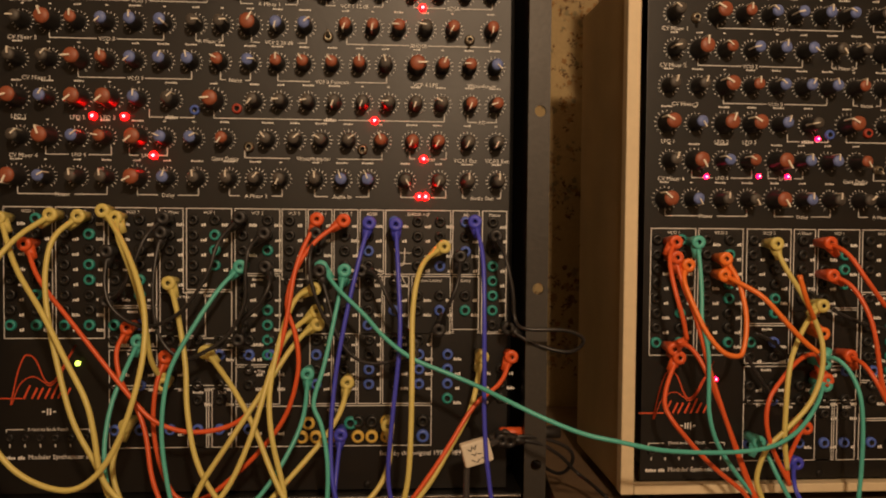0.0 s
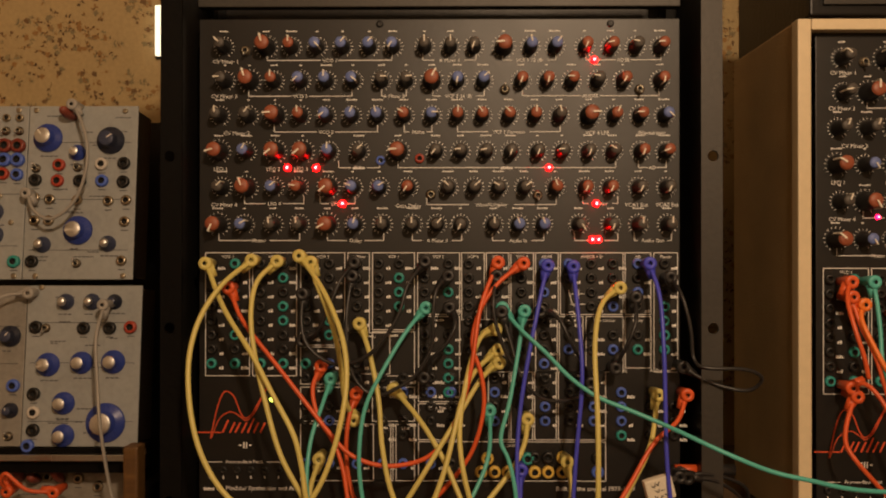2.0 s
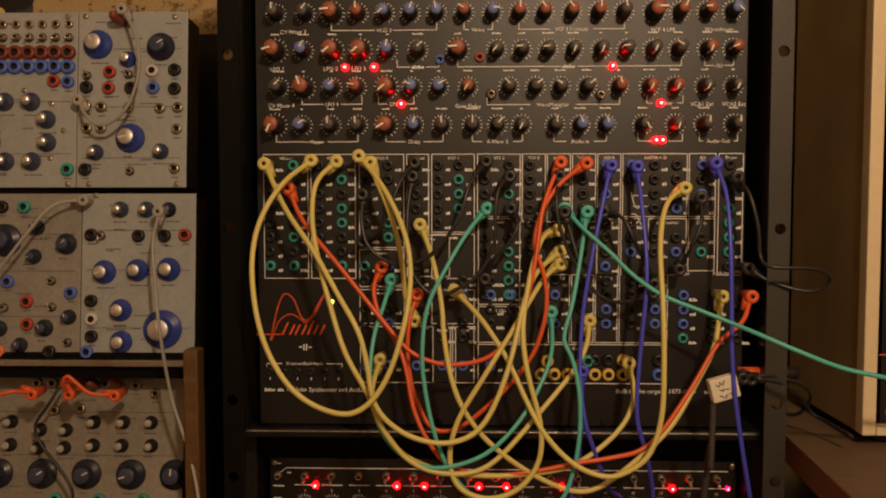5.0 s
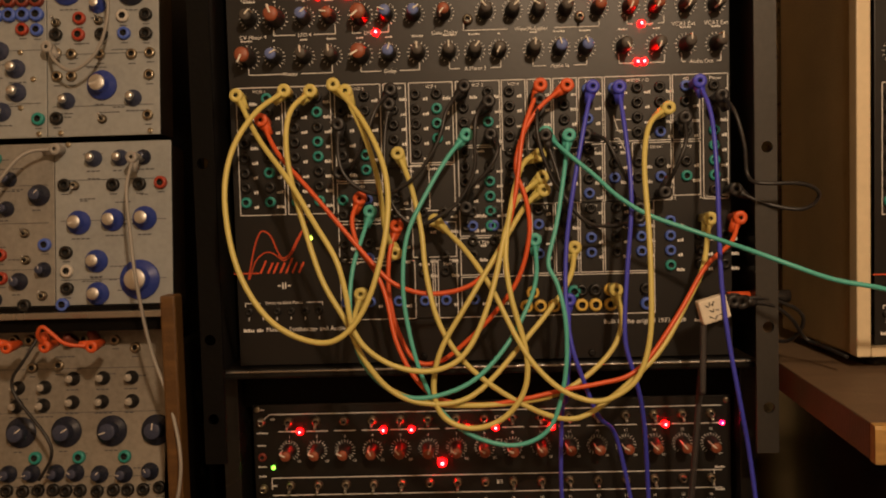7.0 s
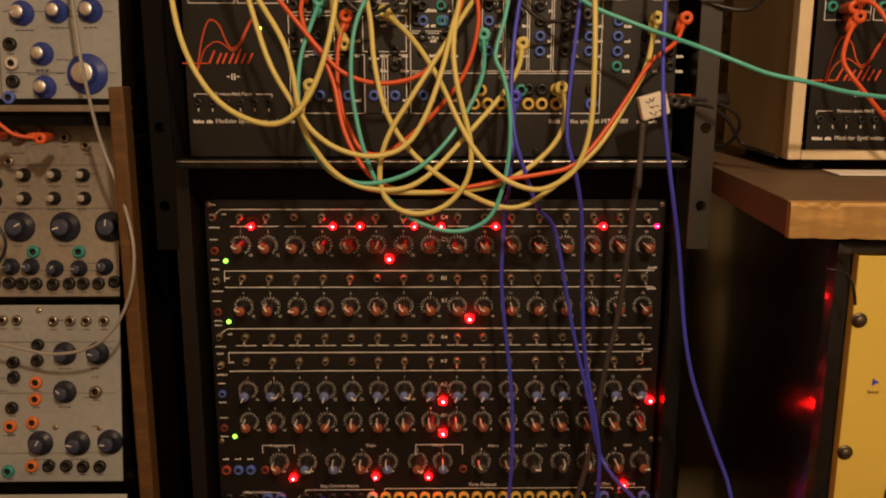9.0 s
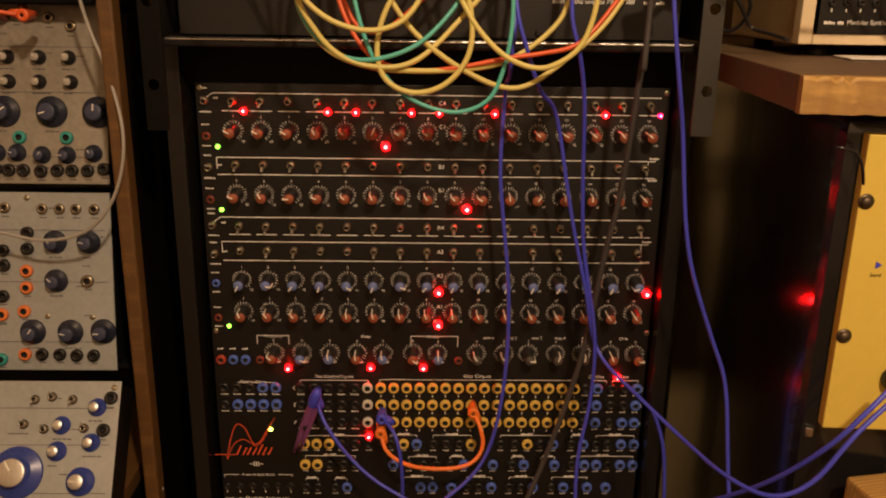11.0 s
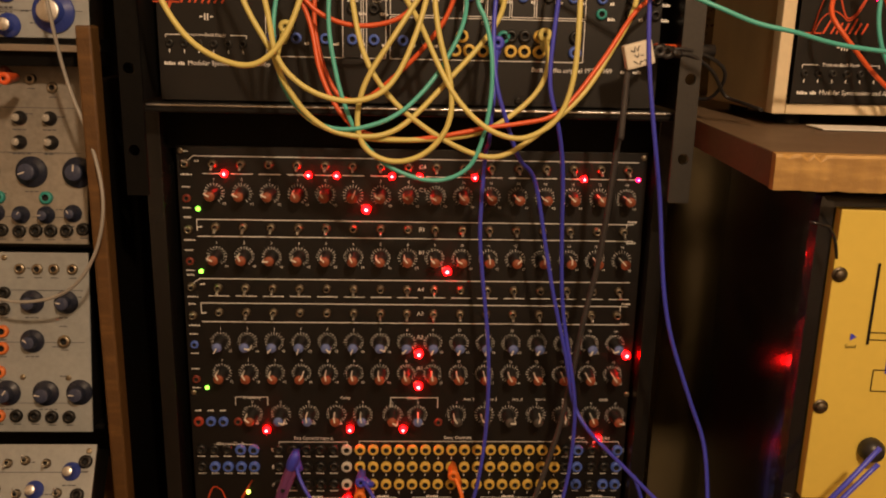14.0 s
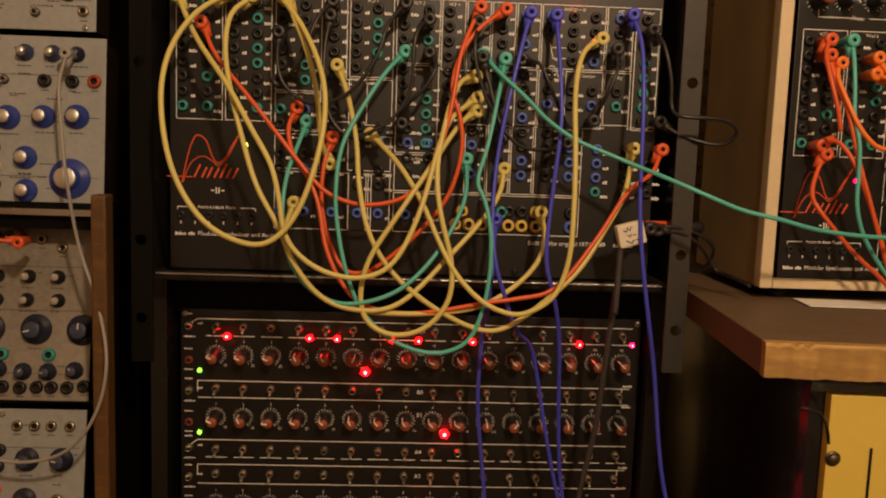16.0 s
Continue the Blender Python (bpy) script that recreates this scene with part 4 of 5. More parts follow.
part("print_arrow", bm, CABLE["blue"], plate)
bm = bmesh.new()
word(bm, "Send", 0.034, 0.6205, 0.0045, -0.0128)
part("print_word", bm, RACK_BLACK, plate)
for z in (0.50, 0.42, 0.25):
    part("corner_clip", box(0.004, 0.010, -0.003, -0.0003, z - 0.026, z - 0.018, 0.0008), STEEL, amp)
for z in (0.700, 0.690, 0.680, 0.655, 0.645):
    part("fader_screw", mesh("screw_dome", lathe(bmesh.new(), [(0.0036, 0.0), (0.0034, 0.002), (0.002, 0.0034), (0.0001, 0.0036)], 12), RACK_BLACK), None, plate, loc=(0.067, -0.0122, z))
part("blue_strip", box(0.064, 0.070, -0.0126, -0.0122, 0.60, 0.695), CABLE["blue"], plate)
bm = bmesh.new()
lathe(bm, [(0.010, 0.0), (0.010, 0.006), (0.006, 0.012), (0.0001, 0.0125)], 16)
part("thumb_knob", bm, KNOB, plate, loc=(0.062, -0.0125, 0.535))
stool = thing("wooden_board", "narrow pale wooden board on low legs before the black cabinet", "board", pose(0.343, -0.215, 0.0, 0, 0, 10))
part("plank", box(0.0, 0.050, -0.34, 0.0, 0.428, 0.450, 0.003), TABLE_EDGE, stool)
for y in (-0.05, -0.32):
    part("leg", box(0.012, 0.038, y, y + 0.026, 0.0, 0.4275, 0.002), TABLE_EDGE, stool)


# ---- pale synth modules on sloping frames ----
def dial_meshes(skirt):
    body = lathe(bmesh.new(), [(1.0, 0.02), (1.0, 0.16), (0.97, 0.2), (0.62, 0.34), (0.56, 0.42), (0.54, 1.0)], 28)
    crown = [(0.54, 1.0), (0.52, 1.10), (0.42, 1.20), (0.22, 1.26), (0.0001, 1.27)] if skirt == GREY_SKIRT else [(0.54, 1.0), (0.53, 1.06), (0.48, 1.09), (0.0001, 1.09)]
    top = lathe(bmesh.new(), crown, 24)
    return mesh("dial_skirt", body, skirt), top


DIALS = {}
for key, skirt, topmat in (("blue", BLUE_SKIRT, CHROME), ("dark", DARK_SKIRT, GREY_SKIRT), ("grey", GREY_SKIRT, CHROME), ("white", KNOB, GREY_CAP)):
    b, t = dial_meshes(skirt)
    DIALS[key] = (b, mesh("dial_top", t, topmat))
bm = bmesh.new()
add_box(bm, -0.035, 0.035, -1.12, -1.05, 0.08, 0.5)
DIAL_LINE = mesh("dial_line", bm, POINTER)
PLUG_BODY = mesh("clip_plug", lathe(bmesh.new(), [(0.0035, 0.0), (0.0045, 0.004), (0.0055, 0.012), (0.0050, 0.022), (0.0025, 0.026), (0.0001, 0.0262)], 14), material("maroon_plug", (0.22, 0.05, 0.03), 0.45, 0, 0.3, 150, 0.05))


def dial(parent, x, z, r, key, angle):
    b, t = DIALS[key]
    ob = part("dial_knob", b, None, parent, loc=(x, -0.003, z))
    ob.scale = (r, min(0.016, 0.008 + r * 0.45), r)
    ob.rotation_euler = (0, radians(angle), 0)
    part("dial_top", t, None, ob)
    part("dial_line", DIAL_LINE, None, ob)


def synth_module(m, w0, w1, h, label, seed, tone=MODULE, knob_blue=(), knob_dark=(), knob_grey=(), knob_white=(), toggle_at=(), plug=(), screw=(), **jacks):
    s = thing("synth_module", label, "synth module", m, "pale synth modules")
    part("faceplate", box(w0, w1, -0.003, 0.0, 0.0, h, 0.0008), tone, s, "pale printed aluminium faceplate")
    part("chassis", box(w0 + 0.004, w1 - 0.004, 0.0005, 0.05, 0.003, h - 0.003), RACK_BLACK, s)
    rng = random.Random(seed)
    ink = bmesh.new()
    for key, rows in (("blue", knob_blue), ("dark", knob_dark), ("grey", knob_grey), ("white", knob_white)):
        for x, z, r in rows:
            dial(s, x / 1000, z / 1000, r / 1000, key, rng.uniform(-130, 60))
            if w0 + 0.014 < x / 1000 < w1 - 0.014 and z / 1000 - r / 1000 - 0.006 > 0:
                for k in range(rng.randint(2, 4)):
                    bx = x / 1000 - 0.008 + k * 0.0052
                    flat_box(ink, bx, bx + 0.004, z / 1000 - r / 1000 - 0.0052, z / 1000 - r / 1000 - 0.0040, -0.0036)
    colour = dict(red="r", black="k", blue="b", white="w", metal="m", green="g", orange="o", yellow="y", grey="m")
    for name, at in jacks.items():
        for x, z in at:
            jack(s, x / 1000, z / 1000, colour[name[5:]], -0.003, 1.15 if name != "jack_metal" else 0.95)
            flat_box(ink, x / 1000 - 0.004, x / 1000 + 0.004, z / 1000 - 0.0105, z / 1000 - 0.0095, -0.0036)
    for x, z in toggle_at:
        toggle(s, x / 1000, z / 1000, rng.choice((-20, 20)), -0.003)
    for x, z in plug:
        ob = part("clip_plug", PLUG_BODY, None, s, loc=(x / 1000, -0.003, z / 1000))
        ob.rotation_euler = (radians(rng.uniform(-35, -10)), 0, radians(rng.uniform(-30, 30)))
    for x, z in screw:
        part("panel_screw", STEEL_SCREW, None, s, loc=(x / 1000, -0.003, z / 1000))
    for k in range(3):
        z = h * (0.18 + 0.3 * k) + rng.uniform(-0.008, 0.008)
        stroke(ink, (w0 + 0.006, z), (w1 - 0.006, z), 0.0006, -0.0036)
    for k in range(14):
        x, z = rng.uniform(w0 + 0.012, w1 - 0.022), rng.uniform(0.01, h - 0.01)
        for j in range(rng.randint(2, 5)):
            flat_box(ink, x + j * 0.0045, min(w1 - 0.003, x + j * 0.0045 + 0.0036), z, z + 0.0011, -0.0036)
    part("printed_legend", ink, DARK_INK, s, "grey printed legends")
    return s


ring = synth_module(pose(-0.655, 0.1158, 1.02, -5.14), 0.02, 0.1865, 0.197, "pale module with ringed slate knobs and a red row", 11, MODULE,
    knob_grey=[(153, 76, 10.4), (154, 50, 10.4), (135, 96, 10.4), (105, 96, 10.4), (90, 77, 10.4), (91, 51, 10.4), (107, 29, 10.4), (137, 29, 10.4)],
    jack_red=[(161, 119)],
    jack_blue=[(177, 118)],
    jack_yellow=[(87, 120)],
    jack_green=[(178, 20)],
    screw=[(127, 109), (158, 94), (172, 64), (158, 33), (175, 192), (178, 4), (93, 34)],
)
for i in range(7):
    x = 0.087 + i * 0.015
    jack(ring, x, 0.183, "m", -0.003, 0.75)
    toggle(ring, x, 0.168, 15, -0.003)
    jack(ring, x, 0.151, "d", -0.003, 1.35)
    jack(ring, x, 0.135, "b", -0.003, 1.3)
synth_module(pose(-0.52, 0.1158, 1.02, -5.14), 0.0525, 0.1755, 0.197, "pale module with large cobalt dial knobs and a toggle", 12, MODULE,
    knob_blue=[(75, 160, 16.2), (109, 143, 9.1), (113, 55, 16.2)],
    knob_dark=[(146, 157, 15.6)],
    knob_grey=[(74, 39, 9.1), (147, 40, 9.1)],
    toggle_at=[(63, 125), (110, 126), (113, 18)],
    jack_red=[(89, 129), (88, 111)],
    jack_black=[(63, 112), (113, 111), (162, 110), (162, 131), (63, 20)],
    jack_blue=[(138, 111)],
    jack_white=[(137, 130)],
    jack_metal=[(63, 92), (80, 90), (111, 89), (146, 88), (166, 89), (64, 66), (80, 66), (163, 21), (165, 65)],
    plug=[(103, 183)],
    screw=[(60, 192), (161, 191), (165, 4), (67, 4)],
)
synth_module(pose(-0.655, 0.0994, 0.838, -5.14), 0.02, 0.194, 0.176, "weathered pale module with black knobs and red sockets", 13, MODULE_WORN,
    knob_dark=[(109, 124, 18.2), (178, 120, 11.7), (145, 138, 8.4), (142, 106, 8.4), (182, 39, 8.4), (104, 26, 9.1), (155, 27, 9.7), (128, 8, 8.4)],
    jack_red=[(135, 56), (136, 31)],
    jack_blue=[(113, 78), (184, 66)],
    toggle_at=[(162, 79), (109, 49), (163, 50), (181, 11)],
    jack_black=[(161, 1), (105, 161)],
    jack_orange=[(104, 1)],
    jack_green=[(130, 161)],
)
synth_module(pose(-0.525, 0.0994, 0.838, -5.14), 0.065, 0.192, 0.176, "pale module with one large and several cobalt dials", 14, MODULE,
    knob_grey=[(108, 158, 9.1), (137, 158, 9.1)],
    knob_dark=[(162, 158, 8.4)],
    jack_black=[(76, 130), (129, 129), (158, 129), (77, 57), (78, 18)],
    jack_red=[(181, 130)],
    knob_blue=[(91, 89, 13.0), (128, 91, 12.3), (163, 92, 13.0), (110, 47, 12.3), (111, 12, 12.3), (157, 26, 21.4)],
    jack_white=[(78, 37)],
    jack_blue=[(73, 1)],
    toggle_at=[(87, 129)],
    screw=[(80, 174)],
)
synth_module(pose(-0.655, 0.1071, 0.617, -8.92), 0.03, 0.3, 0.193, "grimy pale module with white-capped knobs and black dials", 15, MODULE_GREY,
    knob_white=[(196, 137, 7.8), (230, 137, 7.8), (262, 137, 7.8), (196, 111, 7.8), (229, 111, 7.8), (263, 111, 7.8), (164, 128, 7.8), (163, 108, 7.8), (134, 128, 7.8), (133, 108, 7.8), (100, 137, 7.8), (100, 111, 7.8), (68, 137, 7.8)],
    knob_dark=[(139, 79, 16.9), (88, 79, 16.9), (152, 34, 9.7), (126, 34, 9.7), (98, 34, 9.7), (190, 79, 16.9), (241, 79, 16.9), (291, 79, 16.9), (179, 34, 9.7), (201, 34, 9.7), (228, 32, 9.7), (255, 32, 9.7), (284, 34, 9.7)],
    jack_green=[(205, 51), (256, 51), (156, 51)],
    jack_black=[(160, 16), (143, 15), (125, 16), (108, 15), (226, 14), (277, 15), (177, 16), (191, 15), (207, 15), (244, 15), (260, 15), (295, 17)],
    plug=[(178, 179), (197, 177), (224, 177)],
    jack_metal=[(243, 179), (266, 170), (191, 182), (208, 181), (160, 181), (146, 181), (128, 181), (150, 150), (180, 152)],
)
synth_module(pose(-0.655, 0.0742, 0.407, -8.92), 0.03, 0.299, 0.203, "pale module with blue-black knobs and orange sockets", 16, MODULE,
    jack_metal=[(168, 186), (184, 186), (225, 185), (244, 185), (262, 185), (282, 185)],
    jack_black=[(207, 158), (206, 140), (179, 138), (179, 121), (176, 86), (216, 19), (236, 19), (255, 18), (274, 18)],
    knob_dark=[(237, 148, 13.0), (274, 148, 13.0), (236, 104, 13.0), (207, 45, 14.3), (249, 45, 14.3), (286, 46, 14.3)],
    jack_grey=[(271, 104)],
    jack_orange=[(204, 115), (203, 96), (174, 65), (199, 69), (197, 19)],
    jack_green=[(170, 13)],
    screw=[(224, 63), (274, 62), (208, 197)],
)
synth_module(pose(-0.655, -0.046, 0.3, -31), 0.03, 0.322, 0.136, "sloping pale module with a large silver-topped cobalt dial", 17, MODULE,
    knob_blue=[(222, 40, 27.2), (299, 108, 9.7), (263, 89, 9.7), (296, 71, 9.7), (261, 62, 10.4), (289, 31, 14.9), (238, -6, 10.4), (293, -3, 13.0)],
    jack_black=[(313, 118), (308, 84)],
    toggle_at=[(232, 116), (272, 116), (245, 85), (287, 86), (223, 90), (250, 119)],
    screw=[(315, 129)],
)

frame_stand = thing("module_frame", "stained pine and black metal frame holding the pale modules", "frame", pose(-0.45, 0.2, 0.0))
part("post", box(0.125, 0.1405, -0.165, -0.142, 0.0, 0.852, 0.0025), POST, frame_stand, "orange-brown stained pine upright")
# Matt black stands in for the post's wooden side lying in shade.
part("shaded_post_side", box(0.1245, 0.1395, -0.1415, 0.1, 0.0, 0.80, 0.002), MATT_BLACK, frame_stand)
part("rail", box(-0.23, 0.119, -0.115, -0.08, 0.8250, 0.8320, 0.0006), STEEL, frame_stand, "bright aluminium rail")
part("rail", box(-0.23, 0.119, -0.108, -0.07, 0.8322, 0.8375, 0.0005), MATT_BLACK, frame_stand)
part("rail", box(-0.23, 0.119, -0.105, -0.06, 0.8100, 0.8248, 0.0005), MATT_BLACK, frame_stand)
part("rail", box(-0.23, 0.100, -0.105, -0.06, 0.3985, 0.4045, 0.001), RACK_BLACK, frame_stand)
part("rail", box(-0.23, 0.100, -0.085, -0.04, 0.6105, 0.616, 0.001), RACK_BLACK, frame_stand)
part("back_panel", box(-0.24, 0.100, 0.075, 0.085, 0.0, 1.22, 0.001), RACK_BLACK, frame_stand)
part("foot_board", box(-0.24, 0.100, -0.26, 0.07, 0.25, 0.27, 0.002), POST, frame_stand)
part("foot_block", box(-0.24, 0.100, -0.24, 0.07, 0.0, 0.2495, 0.002), RACK_BLACK, frame_stand)

# ---- on the wall ----
poster = thing("wall_poster", "dark poster with yellow spots on the papered wall", "poster", pose(-0.658, 0.3995, 1.262))
part("sheet", box(-0.35, 0.0, -0.002, 0.0, -0.06, 0.42, 0.0003), POSTER_DARK, poster)
rng = random.Random(5)
for i in range(16):
    x, z = rng.uniform(-0.2, -0.008), -0.04 + i * 0.027
    bm = lathe(bmesh.new(), [(0.0075, 0.0005), (0.0001, 0.0006)], 12)
    part("spot", bm, POSTER_YELLOW, poster, loc=(x, -0.0022, z))
    bm = lathe(bmesh.new(), [(0.024, 0.0002), (0.017, 0.0003)], 18)
    part("ring", bm, POSTER_BROWN, poster, loc=(x, -0.0022, z))
part("stripe", box(-0.3, -0.004, -0.0034, -0.0025, 0.135, 0.150), POSTER_BROWN, poster)
strip = thing("wall_light", "slim lit wall light with a white shade", "wall light", pose(-0.4115, 0.3995, 1.334))
part("shade", box(-0.0048, 0.0048, -0.012, -0.0045, 0.0, 0.073, 0.002), LIT_SHADE, strip, "glowing white shade")
part("back_plate", box(-0.0062, 0.0062, -0.004, 0.0, -0.003, 0.0755, 0.001), RACK_BLACK, strip)

# ---- patch cables ----
def curve_points(pts, n=7):
    p = [Vector(q) / 1000 for q in pts]
    p = [p[0] * 2 - p[1]] + p + [p[-1] * 2 - p[-2]]
    line = []
    for a, b, c, d in zip(p, p[1:], p[2:], p[3:]):
        for k in range(n):
            t = k / n
            line.append(0.5 * ((2 * b) + (c - a) * t + (2 * a - 5 * b + 4 * c - d) * t * t + (3 * b - a - 3 * c + d) * t ** 3))
    line.append(p[-2])
    for _ in range(3):
        line = [line[0]] + [(a + b * 2 + c) / 4 for a, b, c in zip(line, line[1:], line[2:])] + [line[-1]]
    return line


def tube(line, r, segs=10):
    bm = bmesh.new()
    side = Vector((0.3, 0.9, 0.2))
    rings = []
    for i, p in enumerate(line):
        d = (line[min(i + 1, len(line) - 1)] - line[max(i - 1, 0)]).normalized()
        side = (side - d * side.dot(d)).normalized()
        up = d.cross(side)
        rings.append([bm.verts.new(p + (side * math.cos(2 * math.pi * k / segs) + up * math.sin(2 * math.pi * k / segs)) * r) for k in range(segs)])
    for a, b in zip(rings, rings[1:]):
        for k in range(segs):
            bm.faces.new((a[k], a[(k + 1) % segs], b[(k + 1) % segs], b[k])).smooth = True
    bm.faces.new(rings[0][::-1]), bm.faces.new(rings[-1])
    bmesh.ops.recalc_face_normals(bm, faces=bm.faces)
    return bm


def plug_mesh(mat):
    """A stacking banana plug: a squat head with a socket in its face and a neck for the cable."""
    bm = bmesh.new()
    lathe(bm, [(0.0018, -0.0125), (0.0042, -0.0118), (0.0046, -0.003), (0.0054, 0.001), (0.0060, 0.010), (0.0064, 0.0140), (0.0058, 0.0153), (0.0019, 0.0155), (0.0016, 0.0095), (0.0001, 0.0095)], 16, [0, 0, 0, 0, 0, 0, 0, 1, 1, 1])
    vs = bmesh.ops.create_cone(bm, segments=14, radius1=0.0056, radius2=0.0032, depth=0.012, cap_ends=True)["verts"]
    bmesh.ops.translate(bm, verts=vs, vec=(0, 0, 0.009))
    bmesh.ops.rotate(bm, verts=vs, cent=(0, 0, 0), matrix=Matrix.Rotation(math.pi, 3, "X"))
    bmesh.ops.translate(bm, verts=vs, vec=(0, -0.0085, 0))
    for v in vs:
        for f in v.link_faces:
            f.smooth = len(f.verts) == 4
    return mesh("banana_plug", bm, mat, HOLE)


PLUGS = {c: plug_mesh(k) for c, k in CABLE.items()}
RADIUS = dict(yellow=0.0024, red=0.0021, orange=0.0023, teal=0.0020, blue=0.0020, black=0.0018, grey=0.0029, white=0.0018)
FEEL = dict(yellow="mustard-yellow", red="orange-red", orange="bright orange", teal="teal-green", blue="violet-blue", black="thin black", grey="dark grey", white="pale grey")


def patch_cable(colour, pts, ends):
    """ends: 0 plugs at both ends, 2 at the first only, 3 at none."""
    base = Vector(pts[0]) / 1000
    where = "hanging in front of the synthesizer panels" if ends else "looped between two sockets"
    s = thing("patch_cable", FEEL[colour] + " rubber patch cable " + where, "cable", Matrix.Translation(base), "patch cables")
    line = [p - base for p in curve_points(pts)]
    part("cord", tube(line, RADIUS[colour]), CABLE[colour], s)
    for end, nxt in ((line[0], line[6]), (line[-1], line[-7]))[: (2 if ends == 0 else 1 if ends == 2 else 0)]:
        d = nxt - end
        ob = part("plug", PLUGS[colour], None, s, loc=end + Vector((0, 0.0085, 0)))
        ob.rotation_euler = (0, math.atan2(-d.x, -d.z), 0)
    return s


patch_cable("yellow", [(-223, -22, 1040), (-199, -51, 999), (-169, -70, 960), (-146, -83, 923), (-127, -92, 892), (-119, -96, 863), (-114, -99, 835), (-102, -100, 816), (-79, -99, 801), (-48, -97, 796), (-19, -92, 810), (4, -79, 858), (24, -50, 930), (54, -22, 958)], 0)
patch_cable("yellow", [(-179, -22, 1043), (-201, -49, 1021), (-218, -69, 986), (-221, -86, 942), (-208, -101, 885), (-180, -108, 842), (-142, -110, 824), (-117, -109, 832), (-97, -104, 863), (-83, -91, 919), (-85, -75, 967), (-106, -52, 1013), (-134, -22, 1047)], 0)
patch_cable("yellow", [(-155, -22, 1042), (-171, -39, 1024), (-174, -51, 995), (-168, -63, 960), (-155, -75, 916), (-140, -84, 872), (-119, -89, 836), (-108, -90, 809), (-85, -89, 779), (-54, -87, 766), (-13, -81, 771), (33, -65, 816), (65, -49, 851), (78, -38, 873), (82, -22, 893)], 0)
patch_cable("yellow", [(-77, -22, 983), (-65, -40, 953), (-56, -53, 912), (-53, -62, 878), (-43, -71, 834), (-22, -76, 800), (7, -79, 775), (40, -80, 756), (67, -79, 748), (89, -77, 754), (119, -73, 776), (150, -66, 804), (175, -55, 842), (194, -44, 875), (205, -22, 916)], 0)
patch_cable("yellow", [(169, -22, 1017), (149, -39, 1002), (140, -56, 966), (139, -75, 913), (138, -86, 865), (135, -93, 819), (124, -95, 786), (103, -95, 770), (84, -94, 767), (59, -90, 777), (36, -85, 800), (20, -77, 828), (4, -64, 862), (-19, -47, 896), (-45, -22, 921)], 0)
patch_cable("yellow", [(52, -22, 978), (36, -35, 970), (24, -51, 935), (17, -65, 891), (21, -75, 852), (32, -82, 809), (30, -86, 776), (11, -88, 752), (-16, -88, 744), (-40, -87, 754), (-48, -85, 778), (-41, -80, 811), (-18, -71, 848), (10, -57, 891), (37, -37, 932), (55, -22, 946)], 0)
patch_cable("yellow", [(119, -22, 853), (121, -43, 829), (111, -55, 805), (86, -66, 783), (56, -74, 768), (16, -79, 763), (-18, -80, 762), (-52, -76, 764), (-87, -69, 775), (-110, -58, 798), (-121, -45, 827), (-115, -22, 855)], 0)
patch_cable("red", [(-201, -22, 1017), (-186, -35, 987), (-154, -46, 950), (-124, -53, 914), (-99, -57, 884), (-80, -59, 866), (-50, -60, 857), (-15, -59, 863), (6, -58, 883), (21, -54, 915), (30, -48, 955), (37, -38, 1000), (54, -22, 1041)], 0)
patch_cable("red", [(78, -22, 1040), (53, -32, 1021), (36, -37, 995), (29, -42, 965), (37, -45, 940), (40, -47, 909), (30, -49, 870), (9, -50, 840), (-16, -49, 815), (-42, -47, 795), (-65, -46, 795), (-80, -42, 821), (-88, -37, 856), (-87, -31, 892), (-80, -22, 917)], 0)
patch_cable("red", [(-113, -22, 943), (-120, -35, 924), (-113, -45, 898), (-98, -53, 878), (-88, -59, 853), (-81, -67, 819), (-66, -73, 788), (-45, -76, 768), (-8, -79, 762), (31, -80, 767), (65, -79, 774), (94, -77, 778), (129, -72, 788), (166, -61, 833), (195, -47, 875), (221, -36, 894), (232, -22, 916)], 0)
patch_cable("teal", [(-14, -22, 998), (-32, -37, 977), (-53, -50, 942), (-69, -59, 908), (-73, -68, 864), (-68, -74, 825), (-59, -79, 791), (-45, -81, 762), (-19, -83, 738), (18, -83, 727), (47, -82, 737), (60, -80, 762), (67, -76, 798), (67, -71, 836), (61, -65, 865), (54, -61, 882), (63, -53, 914), (73, -38, 964), (79, -22, 995)], 0)
patch_cable("teal", [(-104, -22, 931), (-110, -43, 908), (-118, -58, 879), (-119, -73, 841), (-109, -83, 803), (-85, -87, 778), (-56, -88, 771), (-17, -84, 782), (13, -76, 809), (34, -62, 841), (45, -48, 869), (46, -22, 901)], 0)
patch_cable("teal", [(58, -22, 998), (74, -40, 979), (97, -50, 958), (115, -60, 939), (139, -70, 922), (169, -74, 910), (197, -82, 899), (219, -96, 890), (245, -107, 879), (279, -112, 866), (309, -116, 860), (342, -112, 852), (381, -104, 847), (419, -96, 845), (452, -88, 847), (482, -76, 858), (508, -58, 878), (525, -36, 891)], 0)
patch_cable("blue", [(101, -22, 1038), (92, -35, 1004), (80, -45, 949), (72, -50, 899), (69, -60, 850), (72, -70, 811), (81, -70, 782), (96, -60, 744), (116, -30, 720), (132, -20, 648), (143, -20, 597), (158, -20, 538), (174, -20, 473), (208, -80, 449), (236, -140, 436), (249, -200, 441), (271, -240, 447), (298, -250, 467), (323, -250, 506), (360, -240, 539)], 2)
